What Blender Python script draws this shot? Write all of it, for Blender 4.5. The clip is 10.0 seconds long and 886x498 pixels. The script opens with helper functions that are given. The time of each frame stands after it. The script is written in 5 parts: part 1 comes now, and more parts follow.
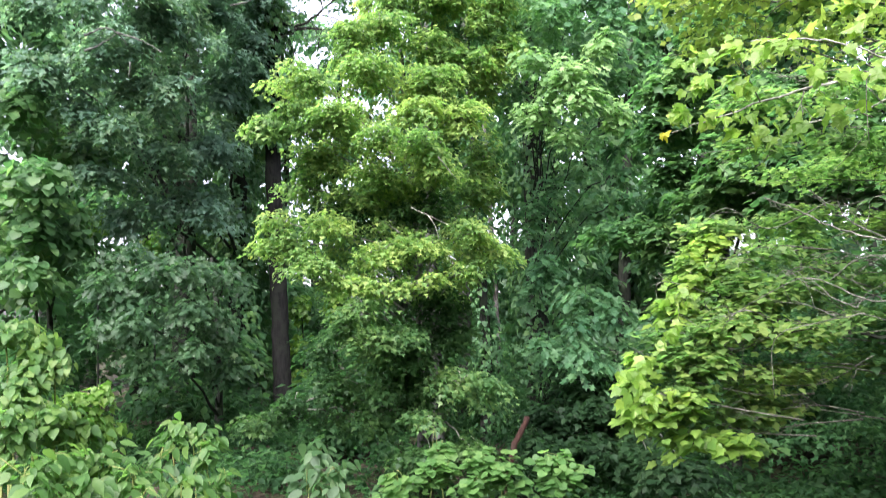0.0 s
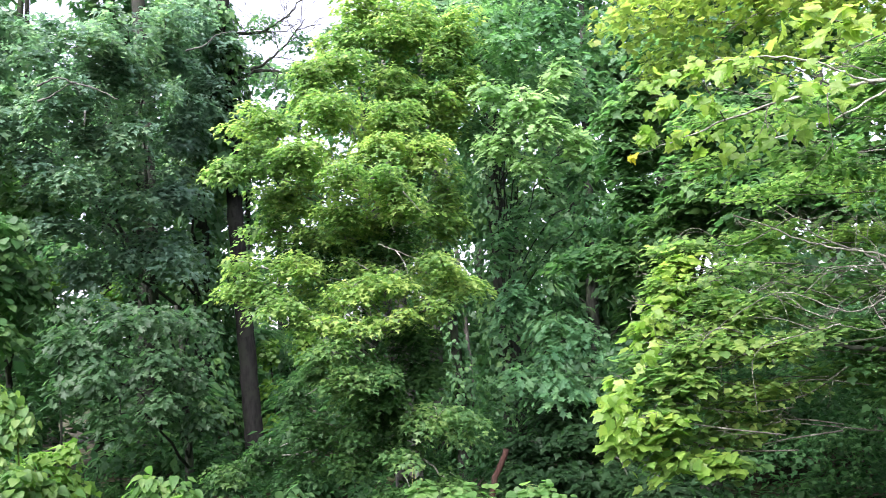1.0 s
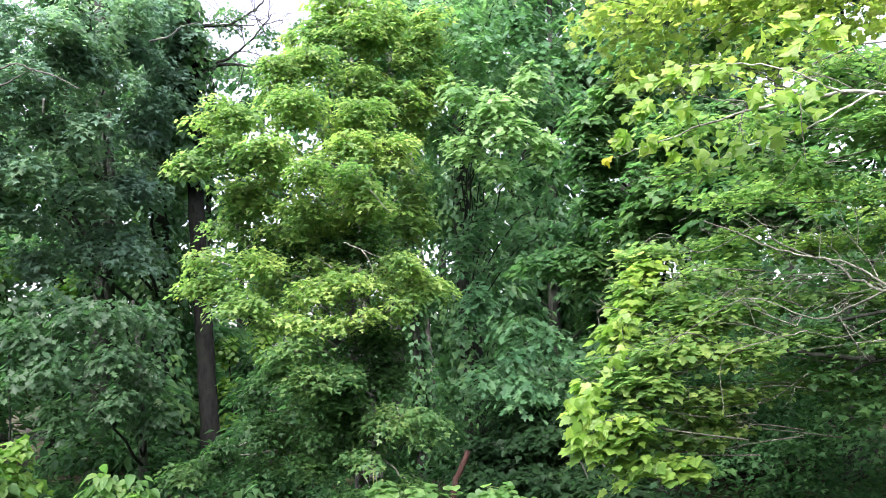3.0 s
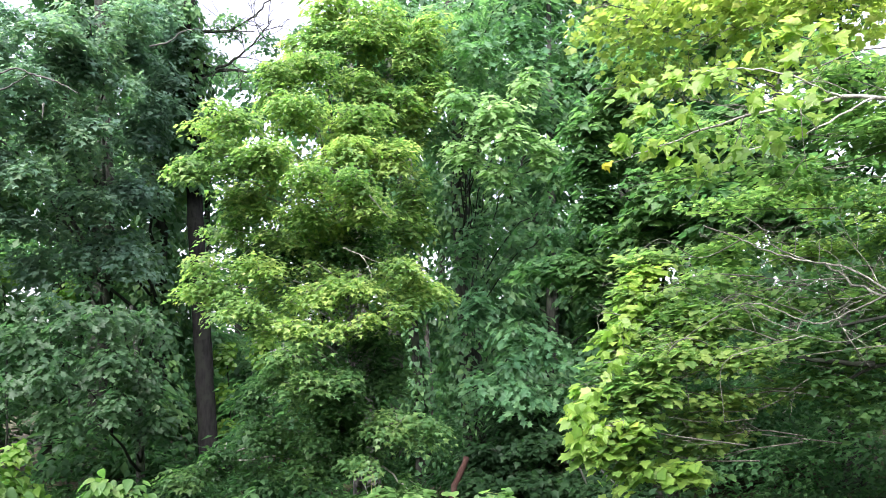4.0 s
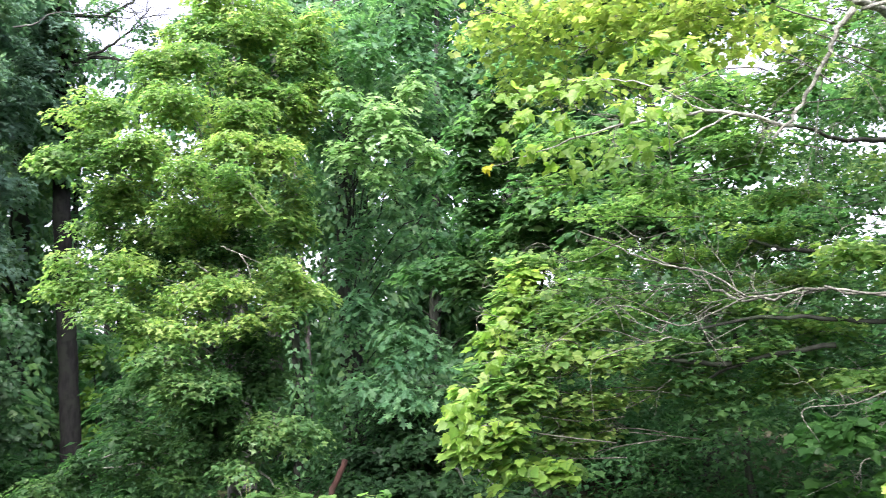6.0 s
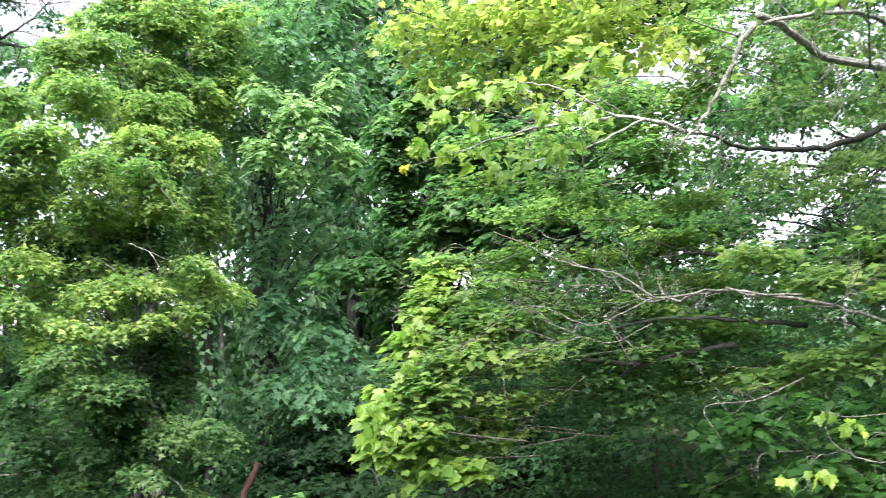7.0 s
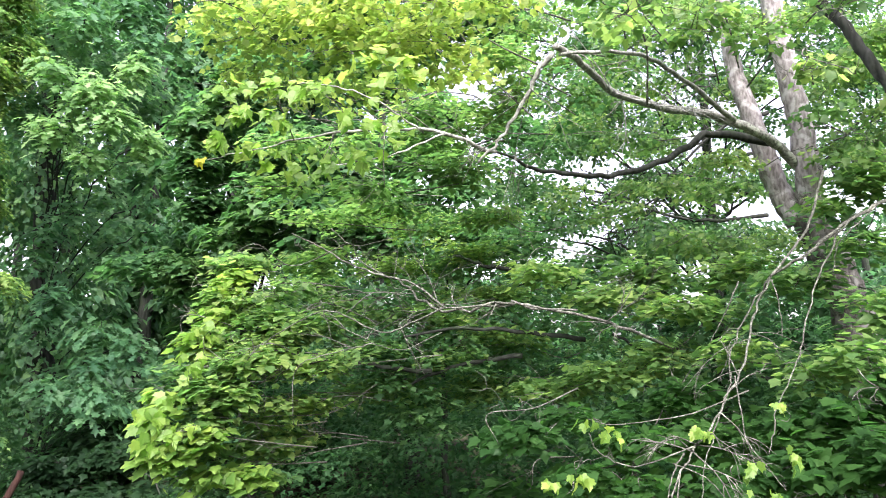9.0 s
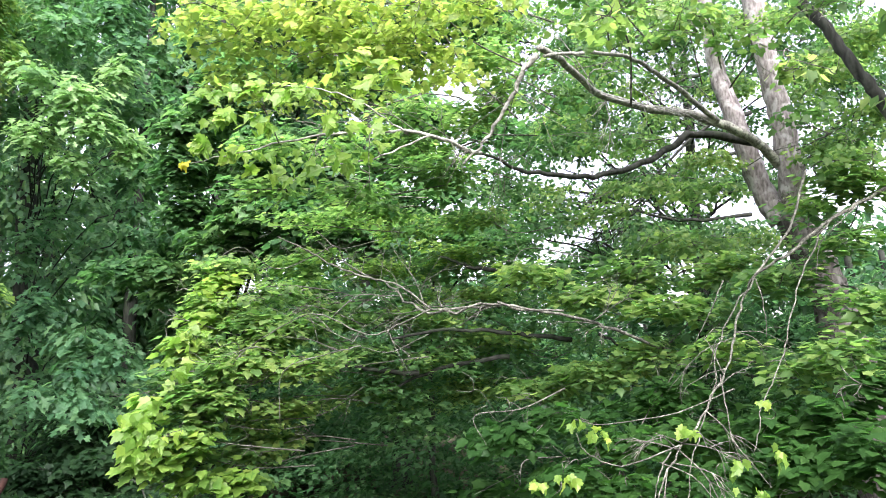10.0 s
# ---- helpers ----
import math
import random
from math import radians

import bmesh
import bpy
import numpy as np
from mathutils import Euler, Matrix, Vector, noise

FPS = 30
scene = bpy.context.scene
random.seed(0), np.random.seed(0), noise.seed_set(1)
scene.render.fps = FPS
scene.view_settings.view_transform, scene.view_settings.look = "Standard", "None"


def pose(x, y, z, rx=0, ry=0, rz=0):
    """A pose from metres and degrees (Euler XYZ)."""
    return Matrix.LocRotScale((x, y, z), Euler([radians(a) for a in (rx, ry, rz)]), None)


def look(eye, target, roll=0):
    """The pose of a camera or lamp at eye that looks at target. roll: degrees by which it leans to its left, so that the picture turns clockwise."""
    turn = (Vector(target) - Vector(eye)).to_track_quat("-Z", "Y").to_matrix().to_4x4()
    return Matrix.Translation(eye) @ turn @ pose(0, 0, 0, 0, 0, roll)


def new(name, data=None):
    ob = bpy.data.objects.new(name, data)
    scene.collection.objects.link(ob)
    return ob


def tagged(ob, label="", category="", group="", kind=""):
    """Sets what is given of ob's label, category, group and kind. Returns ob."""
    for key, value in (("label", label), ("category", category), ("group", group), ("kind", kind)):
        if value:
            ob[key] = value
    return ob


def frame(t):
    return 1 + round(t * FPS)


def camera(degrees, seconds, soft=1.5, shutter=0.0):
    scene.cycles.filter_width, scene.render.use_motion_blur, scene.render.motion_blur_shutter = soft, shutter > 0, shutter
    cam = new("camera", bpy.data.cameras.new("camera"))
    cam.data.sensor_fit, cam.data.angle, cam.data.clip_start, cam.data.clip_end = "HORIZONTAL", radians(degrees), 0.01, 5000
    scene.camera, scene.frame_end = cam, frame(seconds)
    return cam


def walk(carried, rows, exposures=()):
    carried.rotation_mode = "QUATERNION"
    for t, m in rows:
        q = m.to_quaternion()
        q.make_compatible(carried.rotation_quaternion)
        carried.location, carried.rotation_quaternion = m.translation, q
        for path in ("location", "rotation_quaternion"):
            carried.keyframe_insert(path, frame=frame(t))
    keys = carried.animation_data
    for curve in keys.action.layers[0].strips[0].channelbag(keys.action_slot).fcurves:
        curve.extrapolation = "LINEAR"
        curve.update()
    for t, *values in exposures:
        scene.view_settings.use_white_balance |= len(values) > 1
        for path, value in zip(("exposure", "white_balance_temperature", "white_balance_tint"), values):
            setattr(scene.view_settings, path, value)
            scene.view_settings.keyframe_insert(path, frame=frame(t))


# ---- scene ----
cam = camera(58.4, 10.0, soft=0.75, shutter=0.5)
PATH = [
    (0.0, pose(0.076, -0.059, 1.606, 95.83, 0.13, 5.44)),
    (0.5, pose(0.078, -0.034, 1.610, 98.14, 1.35, 5.38)),
    (1.0, pose(0.039, -0.024, 1.602, 98.29, 3.35, 3.27)),
    (1.5, pose(0.010, -0.013, 1.597, 98.07, 4.16, 2.36)),
    (2.0, pose(0.002, -0.008, 1.597, 97.93, 3.15, 0.70)),
    (2.5, pose(-0.000, 0.000, 1.600, 98.01, 2.48, 0.35)),
    (4.0, pose(-0.009, 0.008, 1.590, 98.72, 2.29, 0.18)),
    (4.5, pose(-0.012, 0.007, 1.583, 98.77, 1.15, -0.45)),
    (5.0, pose(0.001, 0.021, 1.586, 98.63, 1.53, -2.87)),
    (5.5, pose(0.005, 0.018, 1.585, 98.54, 1.72, -5.62)),
    (7.0, pose(0.023, 0.022, 1.578, 98.36, 2.71, -14.04)),
    (7.5, pose(0.030, 0.015, 1.575, 98.17, 0.65, -18.17)),
    (8.0, pose(0.050, 0.016, 1.575, 98.38, 0.23, -23.27)),
    (8.5, pose(0.068, 0.016, 1.573, 98.50, 0.59, -26.12)),
    (9.0, pose(0.071, 0.013, 1.574, 98.30, 1.35, -28.03)),
    (9.5, pose(0.071, 0.011, 1.575, 98.26, 1.96, -28.58)),
    (10.0, pose(0.071, 0.012, 1.575, 98.38, 1.97, -28.95)),
]
walk(cam, PATH, exposures=[(0.0, 2.25, 6310, 28.0), (10.0, 2.25, 6310, 28.0)])

# ---- world, sun, exposure ----
SUN_ELEV, SUN_TURN = 50.0, 200.0      # degrees; turn is clockwise from north (+y)
world = bpy.data.worlds.new("overcast_sky")
scene.world = world
world.use_nodes = True
wn, wl = world.node_tree.nodes, world.node_tree.links
sky = wn.new("ShaderNodeTexSky")
sky.sky_type, sky.sun_disc = "NISHITA", False
sky.sun_elevation, sky.sun_rotation = radians(SUN_ELEV), radians(SUN_TURN)
sky.dust_density, sky.air_density = 4.0, 1.0
pale = wn.new("ShaderNodeHueSaturation")
pale.inputs["Saturation"].default_value = 0.42
wl.new(sky.outputs[0], pale.inputs["Color"])
wl.new(pale.outputs[0], wn["Background"].inputs["Color"])
wn["Background"].inputs["Strength"].default_value = 0.15

sun = new("sun", bpy.data.lights.new("sun", "SUN"))
sun.data.energy, sun.data.angle, sun.data.color = 3.25, radians(70), (1.0, 0.98, 0.92)
_a, _e = radians(SUN_TURN), radians(SUN_ELEV)
sun.matrix_world = look((40 * math.sin(_a) * math.cos(_e), 40 * math.cos(_a) * math.cos(_e), 40 * math.sin(_e)), (0, 0, 0))


# ---- materials ----
def material(name):
    m = bpy.data.materials.new(name)
    m.use_nodes = True
    nt = m.node_tree
    return m, nt, nt.nodes, nt.links, nt.nodes["Principled BSDF"]


def leaf_material(name, dark, mid, light, glow, share=0.66, rough=0.5, patch=0.7, objects=False, gloss=0.5):
    """Leaf: three greens from leaf to leaf, drifting over the crown; light passes through as glow."""
    m, nt, n, l, bsdf = material(name)
    geo = n.new("ShaderNodeNewGeometry")
    info = n.new("ShaderNodeObjectInfo")
    rand = info.outputs["Random"] if objects else geo.outputs["Random Per Island"]
    tex = n.new("ShaderNodeTexNoise")
    tex.inputs["Scale"].default_value, tex.inputs["Detail"].default_value = 1.0 / patch, 3
    l.new(geo.outputs["Position"], tex.inputs["Vector"])
    fine = n.new("ShaderNodeTexNoise")
    fine.inputs["Scale"].default_value, fine.inputs["Detail"].default_value = 60, 2
    l.new(geo.outputs["Position"], fine.inputs["Vector"])
    a = n.new("ShaderNodeMath"); a.operation = "MULTIPLY_ADD"
    a.inputs[1].default_value = 0.45
    l.new(rand, a.inputs[0])
    b = n.new("ShaderNodeMath"); b.operation = "MULTIPLY_ADD"
    b.inputs[1].default_value, b.inputs[2].default_value = 1.1, -0.33
    l.new(tex.outputs["Fac"], b.inputs[0])
    l.new(b.outputs[0], a.inputs[2])
    c = n.new("ShaderNodeMath"); c.operation = "MULTIPLY_ADD"
    c.inputs[1].default_value, c.use_clamp = 0.25, True
    l.new(fine.outputs["Fac"], c.inputs[0])
    l.new(a.outputs[0], c.inputs[2])
    ramp = n.new("ShaderNodeValToRGB")
    ramp.color_ramp.elements[0].position, ramp.color_ramp.elements[0].color = 0.2, (*dark, 1)
    ramp.color_ramp.elements[1].position, ramp.color_ramp.elements[1].color = 0.95, (*light, 1)
    e = ramp.color_ramp.elements.new(0.55); e.color = (*mid, 1)
    l.new(c.outputs[0], ramp.inputs["Fac"])
    l.new(ramp.outputs["Color"], bsdf.inputs["Base Color"])
    bsdf.inputs["Roughness"].default_value = rough
    bsdf.inputs["Specular IOR Level"].default_value = gloss
    tr = n.new("ShaderNodeBsdfTranslucent")
    tint = n.new("ShaderNodeMixRGB"); tint.blend_type = "MULTIPLY"; tint.inputs[0].default_value = 1
    tint.inputs[2].default_value = (*glow, 1)
    l.new(ramp.outputs["Color"], tint.inputs[1])
    l.new(tint.outputs[0], tr.inputs["Color"])
    mix = n.new("ShaderNodeMixShader"); mix.inputs[0].default_value = share
    l.new(bsdf.outputs[0], mix.inputs[1]); l.new(tr.outputs[0], mix.inputs[2])
    l.new(mix.outputs[0], n["Material Output"].inputs["Surface"])
    return m


def bark_material(name, dark, light, scale=9.0, blotch=None, stretch=0.22):
    """Bark: furrows along the stem, lichen or stain blotches, relief."""
    m, nt, n, l, bsdf = material(name)
    geo = n.new("ShaderNodeNewGeometry")
    mp = n.new("ShaderNodeMapping"); mp.inputs["Scale"].default_value = (1, 1, stretch)
    l.new(geo.outputs["Position"], mp.inputs["Vector"])
    tex = n.new("ShaderNodeTexNoise"); tex.inputs["Scale"].default_value, tex.inputs["Detail"].default_value = scale * 4, 6
    l.new(mp.outputs[0], tex.inputs["Vector"])
    big = n.new("ShaderNodeTexNoise"); big.inputs["Scale"].default_value, big.inputs["Detail"].default_value = scale, 4
    l.new(geo.outputs["Position"], big.inputs["Vector"])
    ramp = n.new("ShaderNodeValToRGB")
    ramp.color_ramp.elements[0].position, ramp.color_ramp.elements[0].color = 0.35, (*dark, 1)
    ramp.color_ramp.elements[1].position, ramp.color_ramp.elements[1].color = 0.68, (*light, 1)
    l.new(tex.outputs["Fac"], ramp.inputs["Fac"])
    mix = n.new("ShaderNodeMixRGB"); mix.inputs[2].default_value = (*(blotch or light), 1)
    r2 = n.new("ShaderNodeValToRGB"); r2.color_ramp.elements[0].position, r2.color_ramp.elements[1].position = 0.52, 0.62
    l.new(big.outputs["Fac"], r2.inputs["Fac"]); l.new(r2.outputs[0], mix.inputs[0])
    l.new(ramp.outputs[0], mix.inputs[1]); l.new(mix.outputs[0], bsdf.inputs["Base Color"])
    bsdf.inputs["Roughness"].default_value = 0.9
    bsdf.inputs["Specular IOR Level"].default_value = 0.12
    bump = n.new("ShaderNodeBump"); bump.inputs["Strength"].default_value, bump.inputs["Distance"].default_value = 0.8, 0.012
    l.new(tex.outputs["Fac"], bump.inputs["Height"]); l.new(bump.outputs[0], bsdf.inputs["Normal"])
    return m


def ground_material():
    m, nt, n, l, bsdf = material("forest_floor")
    geo = n.new("ShaderNodeNewGeometry")
    vor = n.new("ShaderNodeTexVoronoi"); vor.inputs["Scale"].default_value = 14
    l.new(geo.outputs["Position"], vor.inputs["Vector"])
    tex = n.new("ShaderNodeTexNoise"); tex.inputs["Scale"].default_value, tex.inputs["Detail"].default_value = 1.3, 6
    l.new(geo.outputs["Position"], tex.inputs["Vector"])
    ramp = n.new("ShaderNodeValToRGB")
    # litter browns set very dark: shade from the canopy put into colour
    ramp.color_ramp.elements[0].color, ramp.color_ramp.elements[1].color = (0.010, 0.009, 0.006, 1), (0.045, 0.036, 0.024, 1)
    l.new(vor.outputs["Color"], ramp.inputs["Fac"])
    mix = n.new("ShaderNodeMixRGB"); mix.inputs[2].default_value = (0.035, 0.05, 0.018, 1)
    r2 = n.new("ShaderNodeValToRGB"); r2.color_ramp.elements[0].position, r2.color_ramp.elements[1].position = 0.45, 0.62
    l.new(tex.outputs["Fac"], r2.inputs["Fac"]); l.new(r2.outputs[0], mix.inputs[0])
    l.new(ramp.outputs[0], mix.inputs[1]); l.new(mix.outputs[0], bsdf.inputs["Base Color"])
    bsdf.inputs["Roughness"].default_value = 0.95
    bsdf.inputs["Specular IOR Level"].default_value = 0.12
    bump = n.new("ShaderNodeBump"); bump.inputs["Distance"].default_value = 0.03
    l.new(vor.outputs["Distance"], bump.inputs["Height"]); l.new(bump.outputs[0], bsdf.inputs["Normal"])
    return m


GLOW = (1.14, 1.28, 0.95)
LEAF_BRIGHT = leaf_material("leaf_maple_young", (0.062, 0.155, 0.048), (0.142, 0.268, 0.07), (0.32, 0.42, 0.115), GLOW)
# darker copy of the young maple green: shade low in the crown put into colour
LEAF_LOWER_SHADED = leaf_material("leaf_maple_lower_shaded", (0.037, 0.111, 0.037), (0.074, 0.177, 0.056), (0.171, 0.274, 0.081), GLOW)
LEAF_NEAR = leaf_material("leaf_maple_near", (0.058, 0.145, 0.047), (0.125, 0.250, 0.068), (0.290, 0.400, 0.110), GLOW)
# yellower, brighter copy for the top bough, its sunlight put into colour
LEAF_SUNNY = leaf_material("leaf_maple_yellowish_lit", (0.121, 0.219, 0.056), (0.233, 0.339, 0.074), (0.4, 0.456, 0.112), GLOW, share=0.68)
LEAF_PIECE = leaf_material("leaf_maple_single", (0.12, 0.25, 0.045), (0.20, 0.345, 0.06), (0.35, 0.46, 0.085), GLOW, rough=0.38, objects=True)
LEAF_YELLOW = leaf_material("leaf_maple_turning", (0.33, 0.40, 0.03), (0.42, 0.46, 0.04), (0.50, 0.47, 0.05), (1.1, 1.0, 0.5), objects=True)
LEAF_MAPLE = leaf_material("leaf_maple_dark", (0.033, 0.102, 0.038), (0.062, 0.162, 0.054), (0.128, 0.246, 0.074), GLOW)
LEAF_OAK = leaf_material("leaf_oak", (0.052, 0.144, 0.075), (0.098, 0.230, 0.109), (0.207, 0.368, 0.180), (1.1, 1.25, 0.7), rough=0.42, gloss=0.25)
LEAF_BLUE = leaf_material("leaf_blackgum", (0.067, 0.15, 0.11), (0.111, 0.224, 0.148), (0.202, 0.323, 0.184), (1.1, 1.2, 0.8), rough=0.5)
LEAF_TEAL = leaf_material("leaf_blackgum_dark", (0.063, 0.144, 0.109), (0.113, 0.224, 0.167), (0.19, 0.322, 0.224), (1.1, 1.2, 0.8), rough=0.5)
# brighter copy of LEAF_OAK: sunlight on the front clumps put into colour
LEAF_OAK_SUN = leaf_material("leaf_oak_sunlit", (0.095, 0.21, 0.086), (0.171, 0.32, 0.126), (0.294, 0.45, 0.202), (1.1, 1.25, 0.8), rough=0.45, gloss=0.25)
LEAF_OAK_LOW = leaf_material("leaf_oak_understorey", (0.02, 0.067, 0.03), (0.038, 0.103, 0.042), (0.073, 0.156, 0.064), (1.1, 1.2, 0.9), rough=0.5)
# green lowered for undergrowth: the canopy's shade put into colour
LEAF_SHADE = leaf_material("leaf_understorey_shaded", (0.017, 0.056, 0.023), (0.03, 0.09, 0.034), (0.062, 0.141, 0.052), GLOW, rough=0.6, gloss=0.2)
LEAF_FAR = leaf_material("leaf_far_woods", (0.031, 0.099, 0.045), (0.059, 0.158, 0.068), (0.119, 0.236, 0.083), GLOW)
# dimmer copy of LEAF_OAK: shade on the lower boughs put into colour
LEAF_OAK_SHADED = leaf_material("leaf_oak_shaded", (0.034, 0.107, 0.053), (0.065, 0.172, 0.076), (0.136, 0.274, 0.125), (1.1, 1.25, 0.8), rough=0.45, gloss=0.25)
# slightly lighter copy of LEAF_SHADE, again with canopy shade in its colour
LEAF_THICKET_SHADED = leaf_material("leaf_thicket_shaded", (0.022, 0.071, 0.03), (0.038, 0.115, 0.043), (0.079, 0.179, 0.066), GLOW, rough=0.6, gloss=0.2)
# nearly black green: the shade these saplings stand in put into colour
LEAF_SAPLING_SHADED = leaf_material("leaf_sapling_shaded", (0.01, 0.03, 0.013), (0.016, 0.049, 0.018), (0.034, 0.077, 0.028), GLOW, gloss=0.2)
LEAF_SKIRT_SHADED = leaf_material("leaf_maple_skirt_shaded", (0.017, 0.058, 0.02), (0.032, 0.092, 0.027), (0.066, 0.139, 0.037), GLOW, gloss=0.3)
LEAF_IVY = leaf_material("leaf_ivy", (0.022, 0.09, 0.03), (0.042, 0.135, 0.045), (0.09, 0.21, 0.045), GLOW, share=0.3, rough=0.65)
LEAF_SHRUB = leaf_material("leaf_shrub", (0.04, 0.122, 0.028), (0.07, 0.181, 0.041), (0.154, 0.265, 0.055), GLOW)
LEAF_VINE = leaf_material("leaf_vine", (0.051, 0.143, 0.039), (0.087, 0.209, 0.057), (0.166, 0.296, 0.086), GLOW)
# brighter copy for the left rim: light on that edge put into colour
LEAF_RIM_LIT = leaf_material("leaf_maple_rim_lit", (0.094, 0.215, 0.045), (0.19, 0.335, 0.062), (0.355, 0.46, 0.09), GLOW)
LEAF_WEED = leaf_material("leaf_pokeweed", (0.038, 0.106, 0.038), (0.064, 0.149, 0.055), (0.115, 0.204, 0.076), GLOW)
LEAF_LEMON = leaf_material("leaf_sapling_lemon", (0.052, 0.149, 0.023), (0.096, 0.222, 0.031), (0.172, 0.298, 0.047), GLOW)
# dark copy for the low right bough: shade under the crown put into colour
LEAF_HANG_SHADED = leaf_material("leaf_maple_hanging_shaded", (0.016, 0.063, 0.014), (0.028, 0.095, 0.02), (0.056, 0.149, 0.031), GLOW, gloss=0.3)
BARK_GREY = bark_material("bark_grey", (0.03, 0.032, 0.029), (0.088, 0.092, 0.083), 7, (0.125, 0.132, 0.115))
BARK_DARK = bark_material("bark_dark", (0.014, 0.0165, 0.013), (0.035, 0.040, 0.032), 7, (0.026, 0.038, 0.022))
# almost black bark: the shade inside the wood put into colour
BARK_SHADED = bark_material("bark_shaded_grey", (0.005, 0.0055, 0.005), (0.016, 0.017, 0.0155), 6, (0.014, 0.017, 0.013))
BARK_PALE = bark_material("bark_maple_pale", (0.13, 0.12, 0.112), (0.33, 0.315, 0.30), 13, (0.38, 0.375, 0.36), stretch=0.3)
# darker copy of the pale bark for shaded trunks, shade put into colour
BARK_PALE_SHADED = bark_material("bark_pale_shaded", (0.032, 0.030, 0.026), (0.11, 0.108, 0.094), 12, (0.14, 0.142, 0.126), stretch=0.25)
BARK_LIMB = bark_material("bark_limb", (0.12, 0.127, 0.105), (0.29, 0.305, 0.26), 18, (0.37, 0.395, 0.33), stretch=1.0)
BARK_TWIG = bark_material("bark_twig", (0.050, 0.054, 0.042), (0.13, 0.137, 0.11), 30, (0.19, 0.202, 0.16), stretch=1.0)
BARK_RED = bark_material("bark_dead_red", (0.012, 0.006, 0.0045), (0.026, 0.013, 0.009), 8, (0.022, 0.014, 0.01))
SHRUB_STEM = bark_material("stem_green", (0.10, 0.15, 0.04), (0.22, 0.28, 0.09), 20, (0.2, 0.2, 0.08), stretch=1.0)
GROUND = ground_material()

# ---- mesh helpers ----
rng = np.random.default_rng(7)


def fan(half):
    """A leaf from its right half outline (base to tip), as triangles fanned about its middle."""
    pts = [(0.0, 0.4)] + [(x, y) for x, y in half]
    k = len(pts)
    left = [(-x, y) for x, y in half[1:-1]]
    v = pts + left
    tri = [(0, i, i + 1) for i in range(1, k - 1)]
    chain = [1] + list(range(k, k + len(left))) + [k - 1]
    tri += [(0, chain[i + 1], chain[i]) for i in range(len(chain) - 1)]
    v = np.array([(x, y, 0.0) for x, y in v])
    v[:, 2] = 0.18 * np.abs(v[:, 0]) - 0.26 * v[:, 1] ** 2
    return v, np.array(tri)


MAPLE = fan([(0, 0), (0.22, -0.07), (0.46, 0.10), (0.40, 0.27), (0.56, 0.50), (0.42, 0.57), (0.31, 0.58), (0.20, 0.78), (0, 1.0)])
MAPLE_FINE = fan([(0, 0), (0.10, -0.06), (0.24, -0.07), (0.36, 0.02), (0.47, 0.14), (0.40, 0.20), (0.37, 0.27), (0.46, 0.36), (0.56, 0.50), (0.46, 0.53),
                  (0.41, 0.58), (0.32, 0.55), (0.25, 0.57), (0.24, 0.68), (0.17, 0.74), (0.13, 0.87), (0, 1.02)])
MAPLE_MID = fan([(0, 0), (0.30, -0.03), (0.36, 0.22), (0.55, 0.50), (0.30, 0.57), (0.18, 0.76), (0, 1.0)])
MAPLE_CUT = fan([(0, 0), (0.24, 0.16), (0.52, 0.48), (0.18, 0.52), (0, 1.0)])
MAPLE_FAR = fan([(0, 0), (0.42, 0.12), (0.5, 0.56), (0, 1.0)])
OAK = fan([(0, 0), (0.12, 0.14), (0.07, 0.26), (0.34, 0.44), (0.12, 0.52), (0.30, 0.80), (0.10, 0.82), (0, 1.0)])
SPECK = (np.array([(0, 0, 0), (0.32, 0.42, 0.02), (0, 1.0, -0.2), (-0.32, 0.42, 0.02)]), np.array([(0, 1, 2), (0, 2, 3)]))
OVATE = fan([(0, 0), (0.20, 0.14), (0.27, 0.36), (0.20, 0.66), (0, 1.0)])
ROUND = fan([(0, 0), (0.30, -0.06), (0.50, 0.24), (0.42, 0.62), (0.16, 0.82), (0, 1.0)])
HEART = fan([(0, 0), (0.26, -0.10), (0.46, 0.12), (0.40, 0.45), (0.20, 0.78), (0, 1.0)])


def unit(a):
    return a / np.maximum(np.linalg.norm(a, axis=-1, keepdims=True), 1e-9)


def leaves_mesh(name, shape, pos, tip, nor, size, curl=1.0):
    """One mesh of many leaves: base points, tip directions, face normals, lengths."""
    v, tri = shape
    tip = unit(tip)
    side = unit(np.cross(tip, nor))
    up = np.cross(side, tip)
    s = size[:, None, None]
    co = pos[:, None, :] + s * (v[None, :, 0:1] * side[:, None] * rng.uniform(0.85, 1.15, (len(pos), 1, 1))
                                + v[None, :, 1:2] * tip[:, None] + v[None, :, 2:3] * up[:, None] * curl * rng.uniform(0.2, 1.6, (len(pos), 1, 1)))
    k = len(v)
    faces = (tri[None] + (np.arange(len(pos)) * k)[:, None, None]).reshape(-1)
    me = bpy.data.meshes.new(name)
    me.vertices.add(len(pos) * k)
    me.vertices.foreach_set("co", co.reshape(-1).astype(np.float32))
    me.loops.add(len(faces))
    me.loops.foreach_set("vertex_index", faces.astype(np.int32))
    me.polygons.add(len(faces) // 3)
    me.polygons.foreach_set("loop_start", np.arange(0, len(faces), 3, dtype=np.int32))
    me.update(calc_edges=True)
    return me


